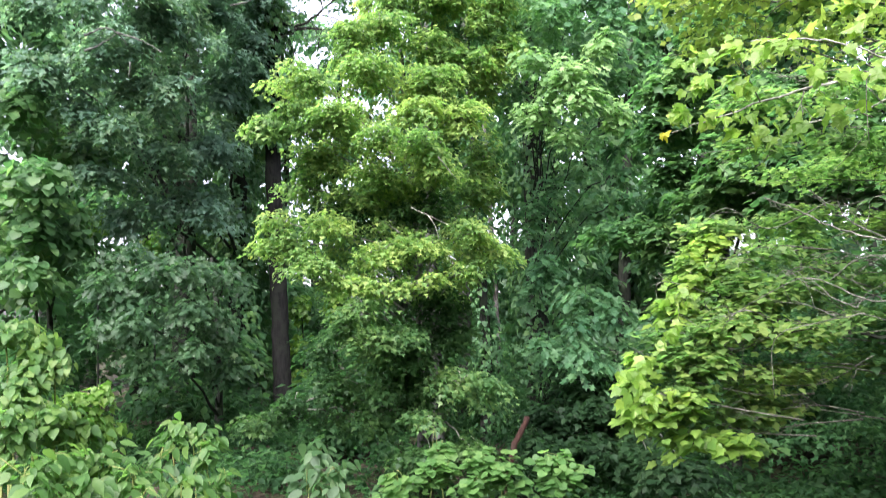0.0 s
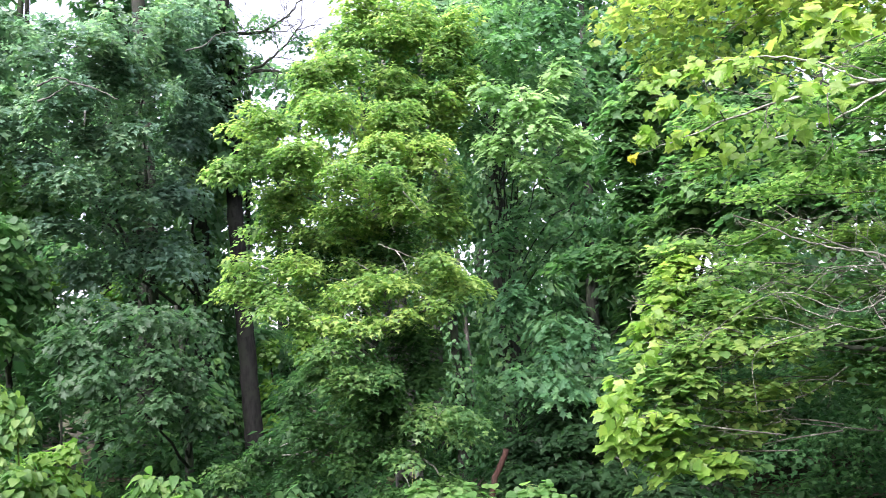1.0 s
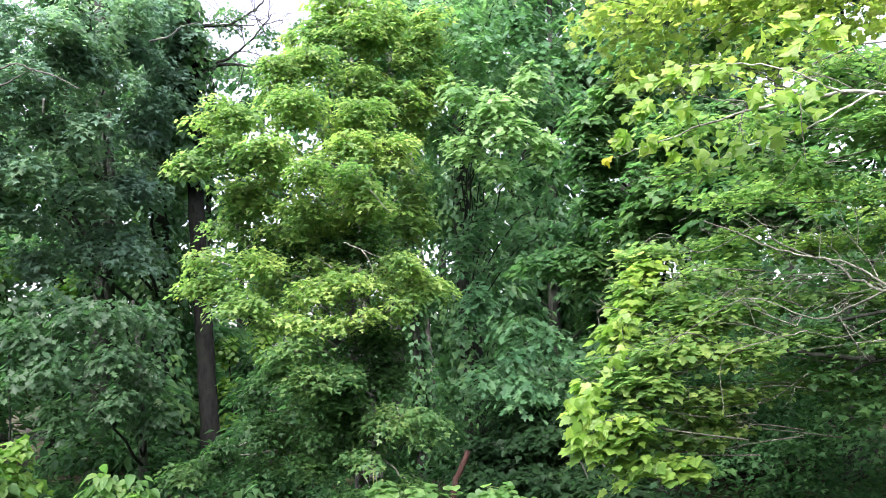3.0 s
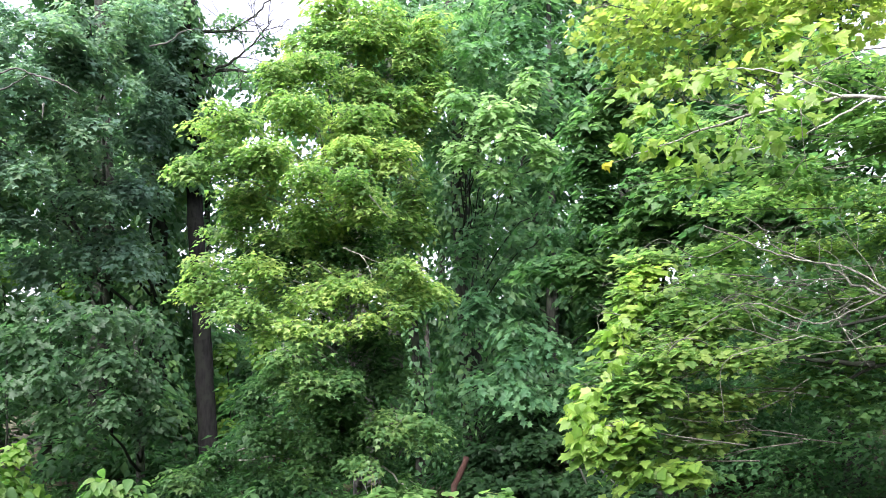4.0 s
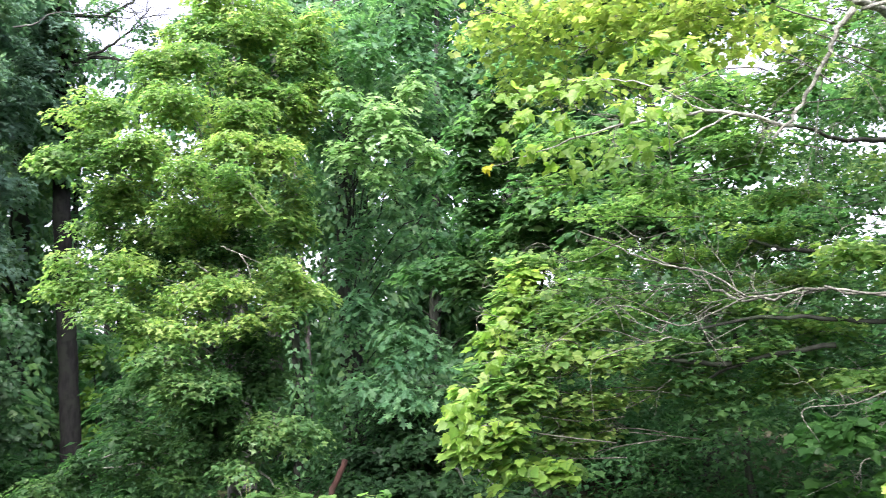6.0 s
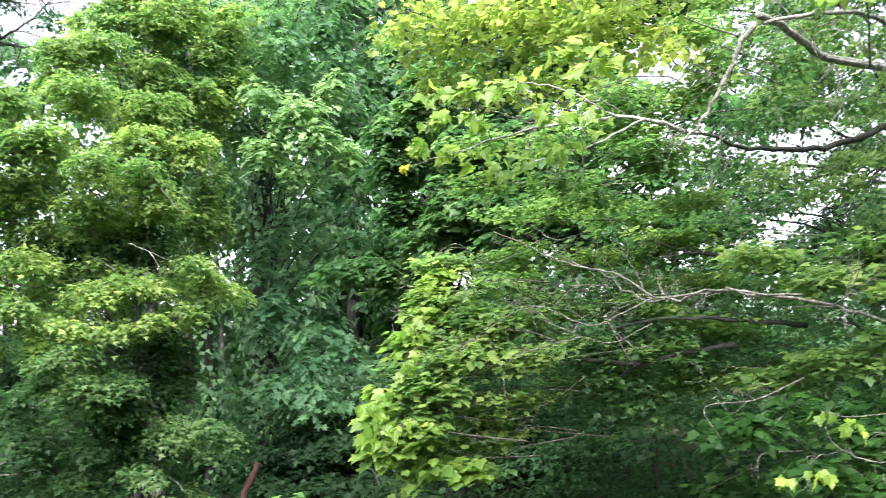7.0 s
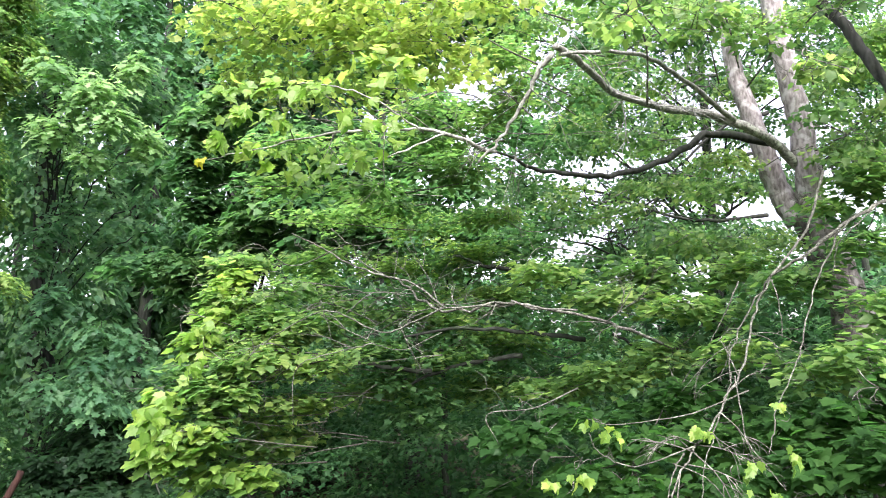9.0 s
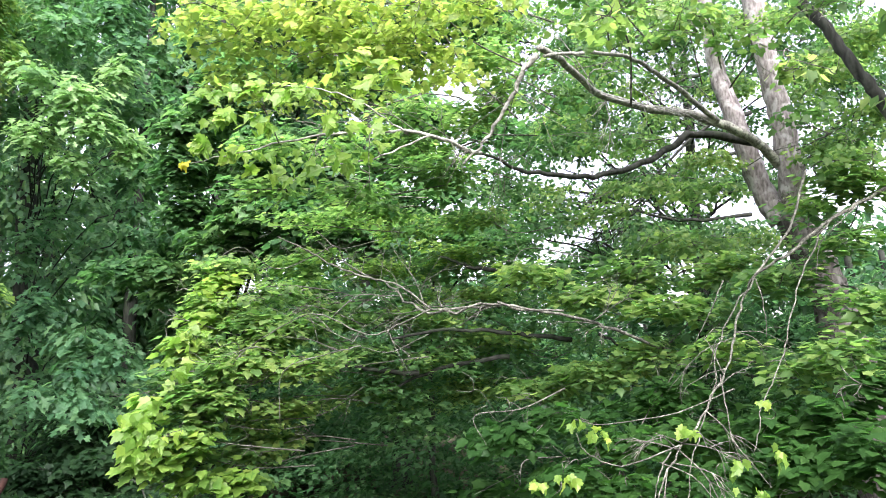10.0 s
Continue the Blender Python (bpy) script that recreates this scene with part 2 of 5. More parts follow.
def tube_data(points, radii, sides=7, wobble=0.0):
    """Vertices and faces of a tapered, rounded, closed tube along points."""
    p = np.array(points, float)
    d = unit(np.gradient(p, axis=0))
    ref = np.array([0.31, 0.17, 0.93]) if abs(d[0] @ np.array([0.31, 0.17, 0.93])) < 0.93 else np.array([1.0, 0, 0.1])
    a = unit(np.cross(d, ref)); b = np.cross(d, a)
    ang = np.linspace(0, 2 * np.pi, sides, endpoint=False)
    r = np.array(radii)[:, None, None] * (1 + wobble * rng.normal(0, 1, (len(p), sides, 1)))
    v = p[:, None] + r * (np.cos(ang)[None, :, None] * a[:, None] + np.sin(ang)[None, :, None] * b[:, None])
    v = [tuple(q) for q in v.reshape(-1, 3)]
    f = [(i * sides + j, i * sides + (j + 1) % sides, (i + 1) * sides + (j + 1) % sides, (i + 1) * sides + j)
         for i in range(len(p) - 1) for j in range(sides)]
    f += [tuple(range(sides))[::-1], tuple((len(p) - 1) * sides + j for j in range(sides))]
    return v, f


def mesh_of(name, v, f, smooth=True):
    me = bpy.data.meshes.new(name)
    me.from_pydata(v, [], f)
    if smooth:
        me.polygons.foreach_set("use_smooth", [True] * len(me.polygons))
    me.update()
    return me


def joined(name, pieces):
    v, f = [], []
    for pv, pf in pieces:
        o = len(v)
        v += pv
        f += [tuple(i + o for i in q) for q in pf]
    return mesh_of(name, v, f)


def bend(points, steps=5, sway=0.0):
    """A smooth line through points (Catmull-Rom), with a little sway."""
    p = np.array(points, float)
    q = np.vstack([2 * p[0] - p[1], p, 2 * p[-1] - p[-2]])
    out = []
    for i in range(1, len(q) - 2):
        for t in np.linspace(0, 1, steps, endpoint=False):
            out.append(0.5 * ((2 * q[i]) + (q[i + 1] - q[i - 1]) * t + (2 * q[i - 1] - 5 * q[i] + 4 * q[i + 1] - q[i + 2]) * t ** 2
                              + (3 * q[i] - q[i - 1] - 3 * q[i + 1] + q[i + 2]) * t ** 3))
    out.append(p[-1])
    out = np.array(out)
    if sway:
        w = rng.normal(0, sway, out.shape); w[0] = w[-1] = 0
        out = out + w
    return out


def thing(name, x, y, z, label, category, group=""):
    return tagged(new(name), label, category, group) if not (x or y or z) else _placed(name, x, y, z, label, category, group)


def _placed(name, x, y, z, label, category, group):
    ob = tagged(new(name), label, category, group)
    ob.matrix_world = pose(x, y, z)
    return ob


def part(name, me, mat, parent, label="", kind=""):
    """A mesh in world coordinates, linked as a part under a thing."""
    ob = new(name, me)
    if not me.materials:
        me.materials.append(mat)
    ob.parent = parent
    root = parent
    ob.matrix_parent_inverse = parent.matrix_basis.inverted() if not parent.parent else parent.matrix_parent_inverse.copy()
    return tagged(ob, label, "", "", kind)


def limb(name, points, r0, r1, mat, parent, sides=8, sway=0.0, steps=6, label=""):
    line = bend(points, steps, sway)
    rad = r0 + (r1 - r0) * np.linspace(0, 1, len(line)) ** 0.8
    v, f = tube_data(line, rad, sides, 0.04)
    return part(name, mesh_of(name, v, f), mat, parent, label)


def foliage(lobes, axis, s, puff=0.17, cover=1.5, crowd=1.0, dome=0.6, face=0.25, droop=0.3, shell=0.4, ragged=0.24):
    """Leaf arrays for a crown. A bough is an ellipsoid (x, y, z, half width, half height) set with puffs: small umbrellas of
    overlapping leaves that lean outward by face, fall off at their rims by dome and let their tips hang by droop."""
    P, T, N, S, C = [], [], [], [], []
    for x, y, z, rw, rh in lobes:
        p = min(puff, 1.0 * rw)
        n = max(3, int(crowd * 3.0 * rw * rh / p ** 2 + rng.uniform()))
        d = unit(rng.normal(0, 1, (n, 3)))
        r = rng.uniform(0, 1, (n, 1)) ** shell * (1 + 0.15 * rng.normal(0, 1, (n, 1)).clip(-1.5, 1.8))
        c = np.array([x, y, z]) + d * r * np.array([rw - 0.5 * p, rw - 0.5 * p, max(rh - 0.25 * p, 0.5 * rh)])
        away = c - np.array([axis[0], axis[1], z]); away[:, 2] *= 0.3
        out = unit(0.7 * unit(away) + 0.6 * d * np.array([1, 1, 0.4]))
        ax = unit(np.array([0, 0, 1.0]) + 0.4 * face * out + rng.normal(0, 0.08, (n, 3)))
        R = p * rng.uniform(0.65, 1.3, n)
        m = np.maximum(5, (cover * math.pi * R ** 2 / (0.36 * s * s)).astype(int))
        k = np.repeat(np.arange(n), m)
        M = len(k)
        e1 = unit(np.cross(ax, out) + 1e-4); e2 = np.cross(e1, ax)
        a = rng.uniform(0, 2 * np.pi, M)
        lob = 1 + 0.22 * np.sin(3 * a + 5.1 * k) + 0.12 * np.sin(5 * a + 2.3 * k)      # uneven rims
        u = rng.uniform(0, 1, M) ** 0.5
        ring = np.cos(a)[:, None] * e1[k] + np.sin(a)[:, None] * e2[k]
        pos = c[k] + ring * (R[k] * u * lob)[:, None] + ax[k] * (dome * R[k] * (0.5 - u ** 2))[:, None]
        pos += rng.normal(0, 1, (M, 3)) * np.array([0.2, 0.2, 0.35]) * s
        pos -= ax[k] * (rng.uniform(0, 1, M) ** 3 * 1.6 * s)[:, None]
        w = u[:, None]
        tip = 0.9 * ring + 0.35 * out[k] - ax[k] * dome * 0.6 * w + rng.normal(0, 1, (M, 3)) * np.array([ragged, ragged, 0.8 * ragged])
        tip[:, 2] -= droop * (0.5 + u)
        nor = ax[k] + 0.6 * face * out[k] + 0.3 * dome * w * ring + rng.normal(0, ragged, (M, 3))
        P.append(pos - 0.4 * s * unit(tip)); T.append(tip); N.append(nor)
        S.append(s * rng.uniform(0.6, 1.2, M)); C.append((c, (x, y, z, rw, rh)))
    return np.vstack(P), np.vstack(T), np.vstack(N), np.concatenate(S), C


def crown(parent, lobes, axis, shape, s, mat, name="crown", label="", twig=True, limb_mat=None, limb_r=0.03, trunk_line=None, fill=1.0, fill_in=0.35, fill_mat=None, curl=1.0, **kw):
    """Boughs of leaves with their limbs and twigs, under a tree."""
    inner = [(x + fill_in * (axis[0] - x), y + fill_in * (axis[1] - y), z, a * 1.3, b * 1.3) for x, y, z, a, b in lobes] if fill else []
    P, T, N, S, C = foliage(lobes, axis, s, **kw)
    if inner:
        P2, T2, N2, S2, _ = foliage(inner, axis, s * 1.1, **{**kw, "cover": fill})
        # inner leaves take the darker fill_mat: shade inside the crown put into colour
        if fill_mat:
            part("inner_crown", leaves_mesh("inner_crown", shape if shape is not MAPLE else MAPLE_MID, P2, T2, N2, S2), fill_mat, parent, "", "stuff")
        else:
            P, T, N, S = np.vstack([P, P2]), np.vstack([T, T2]), np.vstack([N, N2]), np.concatenate([S, S2])
    part(name, leaves_mesh(name, shape, P, T, N, S, curl), mat, parent, label, "stuff")
    pieces = []
    for c, lobe in C:
        centre = np.array(lobe[:3])
        if trunk_line is not None:
            h = centre[2] - 0.35 * math.hypot(centre[0] - axis[0], centre[1] - axis[1])
            i = int(np.argmin(np.abs(trunk_line[:, 2] - max(h, 0.5))))
            a = trunk_line[i]
            mid = a * 0.45 + centre * 0.55 + np.array([0, 0, 0.10 * np.linalg.norm(centre - a)])
            limb("limb", [a, mid, centre], limb_r * rng.uniform(0.7, 1.2), 0.006, limb_mat, parent, 6, 0.02, 4)
        if twig:
            for q in c[:: max(1, len(c) // 9)]:
                m = 0.5 * (centre + q) + rng.normal(0, 0.04, 3)
                pieces.append(tube_data(bend([centre, m, q], 3), np.linspace(0.0032, 0.0013, 7), 3))
    if pieces:
        part("twigwork", joined("twigwork", pieces), limb_mat or BARK_TWIG, parent, "", "stuff")


def trunk_of(parent, points, r0, r1, mat, sides=14, name="trunk", flare=1.5):
    line = bend(points, 10, 0.006)
    t = np.linspace(0, 1, len(line))
    rad = r0 + (r1 - r0) * t
    rad = rad * (1 + (flare - 1) * np.exp(-line[:, 2].clip(0) / 0.25))
    v, f = tube_data(line, rad, sides, 0.03)
    part(name, mesh_of(name, v, f), mat, parent)
    return line


def ivy(parent, line, r, lo, hi, n, s=0.07):
    """Ivy leaves that clothe a stem between two heights."""
    k = rng.uniform(lo, hi, n)
    idx = np.clip(np.searchsorted(line[:, 2], k), 1, len(line) - 1)
    w = ((k - line[idx - 1, 2]) / np.maximum(line[idx, 2] - line[idx - 1, 2], 1e-6))[:, None]
    c = line[idx - 1] * (1 - w) + line[idx] * w
    a = rng.uniform(0, 2 * np.pi, n)
    ring = np.stack([np.cos(a), np.sin(a), np.zeros(n)], 1)
    bulge = 1 + 0.5 * np.sin(k * 2.3 + a * 2) + rng.uniform(0, 0.7, n)
    pos = c + ring * (r * bulge)[:, None]
    tip = ring * 0.5 + rng.normal(0, 0.35, (n, 3)); tip[:, 2] -= 0.7
    part("ivy", leaves_mesh("ivy", HEART, pos, tip, ring + np.array([0, 0, 0.5]) + rng.normal(0, 0.3, (n, 3)), s * rng.uniform(0.6, 1.3, n)),
         LEAF_IVY, parent, "glossy dark green ivy leaves", "stuff")


def side_twigs(parent, points, n, length, mat, droop=0.15, r=0.0026, start=0.2):
    """Bare twigs that leave a limb on all sides, each forked a few times."""
    line = bend(points, 8)
    pieces = []
    for k in range(n):
        i = int(rng.uniform(start, 0.98) * (len(line) - 1))
        d = unit(line[min(i + 1, len(line) - 1)] - line[max(i - 1, 0)])
        q = unit(0.6 * d + unit(rng.normal(0, 1, 3)) * np.array([1, 1, 0.7]))
        L = length * rng.uniform(0.4, 1.2)
        def grow(a, q, L, r, depth):
            b = a + q * L * 0.5 + rng.normal(0, 0.06 * L, 3); c = b + q * L * 0.5 + rng.normal(0, 0.08 * L, 3) - np.array([0, 0, droop * L])
            ln = bend([a, b, c], 3)
            pieces.append(tube_data(ln, np.linspace(r, r * 0.45, len(ln)), 5))
            if depth:
                for _ in range(2 + int(rng.uniform() < 0.5)):
                    w = rng.uniform(0.3, 1.0); base = ln[int(w * (len(ln) - 1))]
                    grow(base, unit(q + 0.75 * unit(rng.normal(0, 1, 3)) - np.array([0, 0, droop])), L * rng.uniform(0.35, 0.7), r * 0.6, depth - 1)
        grow(line[i], q, L, r, 2)
    part("twigwork", joined("twigwork", pieces), mat, parent, "bare grey twigs", "stuff")


def single_leaves(parent, lobes, per, s, mat, shapes, hang=0.5):
    """Leaves of their own, hung in loose bunches."""
    for x, y, z, rw, rh in lobes:
        for k in range(per):
            d = rng.normal(0, 0.5, 3).clip(-1, 1)
            p = np.array([x, y, z]) + d * np.array([rw, rw, rh])
            tip = unit(np.array([rng.normal(-0.3, 0.6), rng.normal(-0.35, 0.6), -hang + rng.normal(0, 0.35)]))
            nor = np.array([rng.normal(0, 0.45), -0.55 + rng.normal(0, 0.45), 0.75])
            side = unit(np.cross(tip, nor)); up = np.cross(side, tip)
            f = s * rng.uniform(0.65, 1.25)
            ob = part("leaf", shapes[int(rng.integers(len(shapes)))], mat, parent)
            m = Matrix([[side[i] * f, tip[i] * f, up[i] * f, p[i]] for i in range(3)] + [[0, 0, 0, 1]])
            ob.matrix_basis = m


def bough_twigs(parent, lobes, axis, mat, reach=0.6, side=6, length=0.17):
    """Fine branches that run out from the tree through each bough, with side twigs."""
    pieces = []
    for x, y, z, rw, rh in lobes:
        c = np.array([x, y, z])
        d = unit(np.array([axis[0] - x, axis[1] - y, 0.0]) + rng.normal(0, 0.25, 3) * np.array([1, 1, 0]))
        a = c + d * reach + np.array([0, 0, rng.uniform(-0.12, 0.16)])
        e = c - d * rw * rng.uniform(0.5, 1.1) + np.array([0, 0, -0.25 * rw])
        ln = bend([a, 0.5 * (a + c) + rng.normal(0, 0.05, 3), c + rng.normal(0, 0.04, 3), e], 6)
        pieces.append(tube_data(ln, np.linspace(0.0042, 0.0012, len(ln)), 5))
        for k in range(side):
            i = int(rng.uniform(0.15, 0.95) * (len(ln) - 1))
            q = unit(-d + unit(rng.normal(0, 1, 3)) * np.array([0.9, 0.9, 0.5]))
            L = length * rng.uniform(0.5, 1.3)
            p1 = ln[i] + q * L * 0.5 + rng.normal(0, 0.03, 3); p2 = p1 + q * L * 0.5 + rng.normal(0, 0.04, 3) - np.array([0, 0, 0.08 * L])
            t2 = bend([ln[i], p1, p2], 4)
            pieces.append(tube_data(t2, np.linspace(0.002, 0.0009, len(t2)), 4))
            for w in range(2):
                b0 = t2[int(rng.integers(2, len(t2)))]
                pieces.append(tube_data(bend([b0, b0 + (unit(q + 0.8 * unit(rng.normal(0, 1, 3))) * L * 0.2), b0 + unit(q + 0.8 * unit(rng.normal(0, 1, 3))) * L * 0.4], 2), np.linspace(0.0018, 0.0008, 5), 3))
    part("twigwork", joined("twigwork", pieces), mat, parent, "thin bare twigs among the leaves", "stuff")

# ---- ground ----
def ground_sheet():
    n = 90
    u = np.linspace(-1, 1, n)
    g = np.sign(u) * (np.abs(u) ** 3.2) * 900
    v = []
    for y in g:
        for x in g:
            d = math.hypot(x, y)
            v.append((x, y, 0.06 * noise.noise(Vector((x * 0.5, y * 0.5, 0))) * min(1, d / 3 + 0.3) if d < 60 else 0.0))
    f = [(j * n + i, j * n + i + 1, (j + 1) * n + i + 1, (j + 1) * n + i) for j in range(n - 1) for i in range(n - 1)]
    ob = new("ground", mesh_of("ground", v, f))
    ob.data.materials.append(GROUND)
    return tagged(ob, "dark forest floor of brown leaf litter and moss", "ground", kind="structure")


ground_sheet()

# ---- the bright young maple in the middle ----
MAPLE_HIGH = [
    (-2.16, 6.82, 3.49, 0.27, 0.15), (-1.85, 6.90, 3.89, 0.33, 0.22), (-1.52, 6.76, 3.55, 0.34, 0.22),
    (-1.09, 6.70, 3.29, 0.27, 0.17), (-0.72, 6.77, 3.23, 0.30, 0.20), (-0.68, 6.93, 3.01, 0.25, 0.16),
    (-1.09, 6.96, 3.07, 0.29, 0.17), (-0.80, 7.06, 3.68, 0.30, 0.19), (-1.27, 7.09, 4.04, 0.36, 0.21),
    (-1.85, 6.85, 3.46, 0.26, 0.15), (-2.02, 6.88, 3.64, 0.22, 0.13),
    (-0.41, 7.41, 3.64, 0.30, 0.25), (-1.75, 7.31, 3.28, 0.42, 0.23), (-1.31, 7.48, 2.88, 0.55, 0.25),
    (-1.97, 7.52, 3.00, 0.32, 0.26), (-0.68, 7.47, 4.08, 0.34, 0.23), (-1.57, 7.26, 4.28, 0.28, 0.17),
    (-1.55, 7.3, 4.55, 0.28, 0.18), (-1.25, 7.4, 4.65, 0.3, 0.18),
]
MAPLE_SHELF = [
    (-2.00, 6.87, 2.43, 0.26, 0.14), (-1.62, 6.95, 2.53, 0.36, 0.16), (-1.11, 6.87, 2.32, 0.42, 0.14),
    (-1.86, 6.72, 2.17, 0.37, 0.14), (-1.39, 6.75, 2.03, 0.37, 0.14), (-0.73, 7.02, 2.37, 0.38, 0.16),
    (-0.33, 7.14, 2.49, 0.32, 0.17), (-0.34, 7.07, 2.15, 0.25, 0.14), (-0.82, 6.84, 2.01, 0.28, 0.14),
    (-0.11, 7.26, 2.34, 0.18, 0.16), (-2.18, 6.92, 2.36, 0.22, 0.12), (-2.10, 6.9, 2.62, 0.2, 0.12),
]
MAPLE_LOW = [
    (-1.35, 6.76, 1.78, 0.28, 0.16), (-1.26, 6.78, 1.49, 0.34, 0.19), (-0.92, 6.94, 1.56, 0.21, 0.18),
    (-1.55, 7.03, 1.56, 0.20, 0.14), (-0.45, 7.07, 1.13, 0.31, 0.15), (-0.19, 7.08, 1.06, 0.18, 0.15),
    (-0.73, 7.02, 0.85, 0.25, 0.11),
]
MAPLE_BASE = [
    (-0.58, 7.58, 1.61, 0.30, 0.25), (-1.06, 7.31, 1.10, 0.37, 0.18), (-1.67, 7.30, 1.11, 0.27, 0.18),
    (-2.00, 7.20, 0.95, 0.25, 0.13), (-2.29, 7.09, 0.78, 0.27, 0.16), (-1.21, 7.26, 0.82, 0.32, 0.17),
    (-1.81, 7.38, 1.41, 0.13, 0.14), (-0.8, 7.4, 2.75, 0.4, 0.2), (-1.7, 7.4, 2.72, 0.35, 0.2),
    (-0.75, 6.95, 0.5, 0.35, 0.15), (-0.35, 7.0, 0.55, 0.25, 0.15), (-0.6, 7.4, 1.9, 0.35, 0.2), (-0.95, 7.3, 1.3, 0.4, 0.2),
]
maple = thing("maple_tree", -0.9, 8.3, 0, "young maple with bright yellow-green layered leaves at the wood's edge", "tree", "trees of the wood")
line = trunk_of(maple, [(-0.9, 8.3, -0.05), (-0.95, 8.3, 1.5), (-1.0, 8.2, 3.0), (-1.15, 8.1, 4.6)], 0.075, 0.02, BARK_GREY)
# lower crown and skirt take darker greens that carry their shade
for nm, lobes, mat in (("upper_crown", MAPLE_HIGH, LEAF_BRIGHT), ("middle_crown", MAPLE_SHELF, LEAF_BRIGHT), ("lower_crown", MAPLE_LOW, LEAF_LOWER_SHADED), ("skirt", MAPLE_BASE, LEAF_SKIRT_SHADED)):
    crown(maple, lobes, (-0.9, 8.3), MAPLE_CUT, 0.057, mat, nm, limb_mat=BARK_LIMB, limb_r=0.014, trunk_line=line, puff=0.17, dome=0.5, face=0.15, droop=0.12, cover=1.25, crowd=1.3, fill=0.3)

for q in ([(-0.85, 6.76, 2.67), (-0.69, 6.69, 2.59), (-0.49, 6.67, 2.49)],
          [(-0.69, 6.69, 2.59), (-0.62, 6.66, 2.47), (-0.60, 6.63, 2.37)],
          [(-0.95, 6.78, 2.45), (-1.09, 6.75, 2.55)],
          [(-0.59, 6.51, 3.07), (-0.43, 6.56, 2.87)]):
    limb("branchlet", q, 0.006, 0.002, BARK_TWIG, maple, 6, 0.003)
BACK_MAPLE = [
    (-1.23, 7.94, 5.19, 0.35, 0.24), (-0.76, 7.95, 5.05, 0.41, 0.25), (-0.26, 8.04, 4.90, 0.29, 0.24),
    (-0.77, 7.91, 4.62, 0.36, 0.22), (-1.04, 7.94, 5.49, 0.42, 0.23), (-0.48, 7.92, 4.34, 0.36, 0.26),
    (-0.52, 8.06, 5.34, 0.38, 0.25), (-1.54, 8.15, 5.10, 0.12, 0.17), (-0.20, 8.19, 4.23, 0.27, 0.27),
    (-0.05, 8.1, 5.2, 0.3, 0.24), (-0.1, 8.15, 4.6, 0.3, 0.24), (-0.27, 8.39, 3.48, 0.25, 0.37), (-0.31, 8.27, 3.02, 0.30, 0.24),
]
back_maple = thing("maple_tree", -1.0, 9.6, 0, "slim taller maple with fresh green leaves behind the young maple", "tree", "trees of the wood")
line = trunk_of(back_maple, [(-0.9, 9.6, -0.05), (-1.0, 9.6, 3), (-1.1, 9.5, 6.5), (-1.2, 9.4, 8)], 0.09, 0.02, BARK_GREY)
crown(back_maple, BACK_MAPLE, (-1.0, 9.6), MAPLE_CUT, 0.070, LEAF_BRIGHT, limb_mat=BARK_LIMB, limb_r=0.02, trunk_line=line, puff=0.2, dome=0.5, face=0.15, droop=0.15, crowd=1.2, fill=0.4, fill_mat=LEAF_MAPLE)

# ---- oak ----
OAK_SUN = [
    (0.28, 7.83, 4.35, 0.21, 0.15), (0.60, 7.55, 4.17, 0.26, 0.19), (0.72, 7.53, 3.88, 0.21, 0.15),
    (0.31, 7.89, 3.81, 0.28, 0.12), (0.58, 7.74, 3.53, 0.18, 0.11), (1.05, 7.74, 3.74, 0.18, 0.22),
    (0.98, 8.02, 4.56, 0.22, 0.15), (0.43, 7.72, 4.02, 0.23, 0.13),
]
OAK_HIGH = [
    (0.51, 8.29, 5.07, 0.45, 0.23), (1.00, 8.20, 5.17, 0.36, 0.26), (1.18, 8.21, 4.82, 0.28, 0.23),
    (0.07, 8.95, 5.08, 0.36, 0.31), (0.22, 8.73, 5.58, 0.52, 0.26), (1.49, 8.37, 5.12, 0.26, 0.37),
    (0.85, 8.21, 5.67, 0.59, 0.20), (0.04, 9.18, 4.40, 0.27, 0.34), (1.35, 9.2, 4.0, 0.4, 0.35), (1.2, 9.0, 4.5, 0.35, 0.3), (-0.3, 9.2, 5.9, 0.5, 0.3), (0.5, 9.2, 6.05, 0.5, 0.3), (0.95, 9.35, 3.57, 0.27, 0.18),
]
OAK_MID = [
    (0.50, 8.55, 3.15, 0.20, 0.14), (0.23, 8.91, 2.85, 0.23, 0.23), (1.16, 8.11, 2.93, 0.21, 0.21),
    (1.18, 7.96, 3.20, 0.18, 0.12), (0.37, 8.26, 2.27, 0.33, 0.19), (0.22, 8.39, 2.05, 0.22, 0.17),
    (0.74, 7.96, 1.95, 0.31, 0.18), (1.01, 7.93, 1.82, 0.33, 0.18), (0.65, 7.77, 1.63, 0.30, 0.16),
    (0.30, 7.69, 1.47, 0.33, 0.12), (0.67, 7.67, 1.32, 0.30, 0.15), (1.07, 7.93, 1.40, 0.25, 0.22),
    (0.97, 9.27, 2.80, 0.34, 0.20),
]
oak = thing("oak_tree", 0.35, 10.4, 0, "oak with pale-lit lobed leaves and an ivy-clad trunk", "tree", "trees of the wood")
line = trunk_of(oak, [(0.35, 10.4, -0.05), (0.3, 10.4, 3), (0.25, 10.3, 6), (0.3, 10.2, 9)], 0.17, 0.06, BARK_DARK)
ivy(oak, line, 0.27, 0.1, 6.0, 4200)
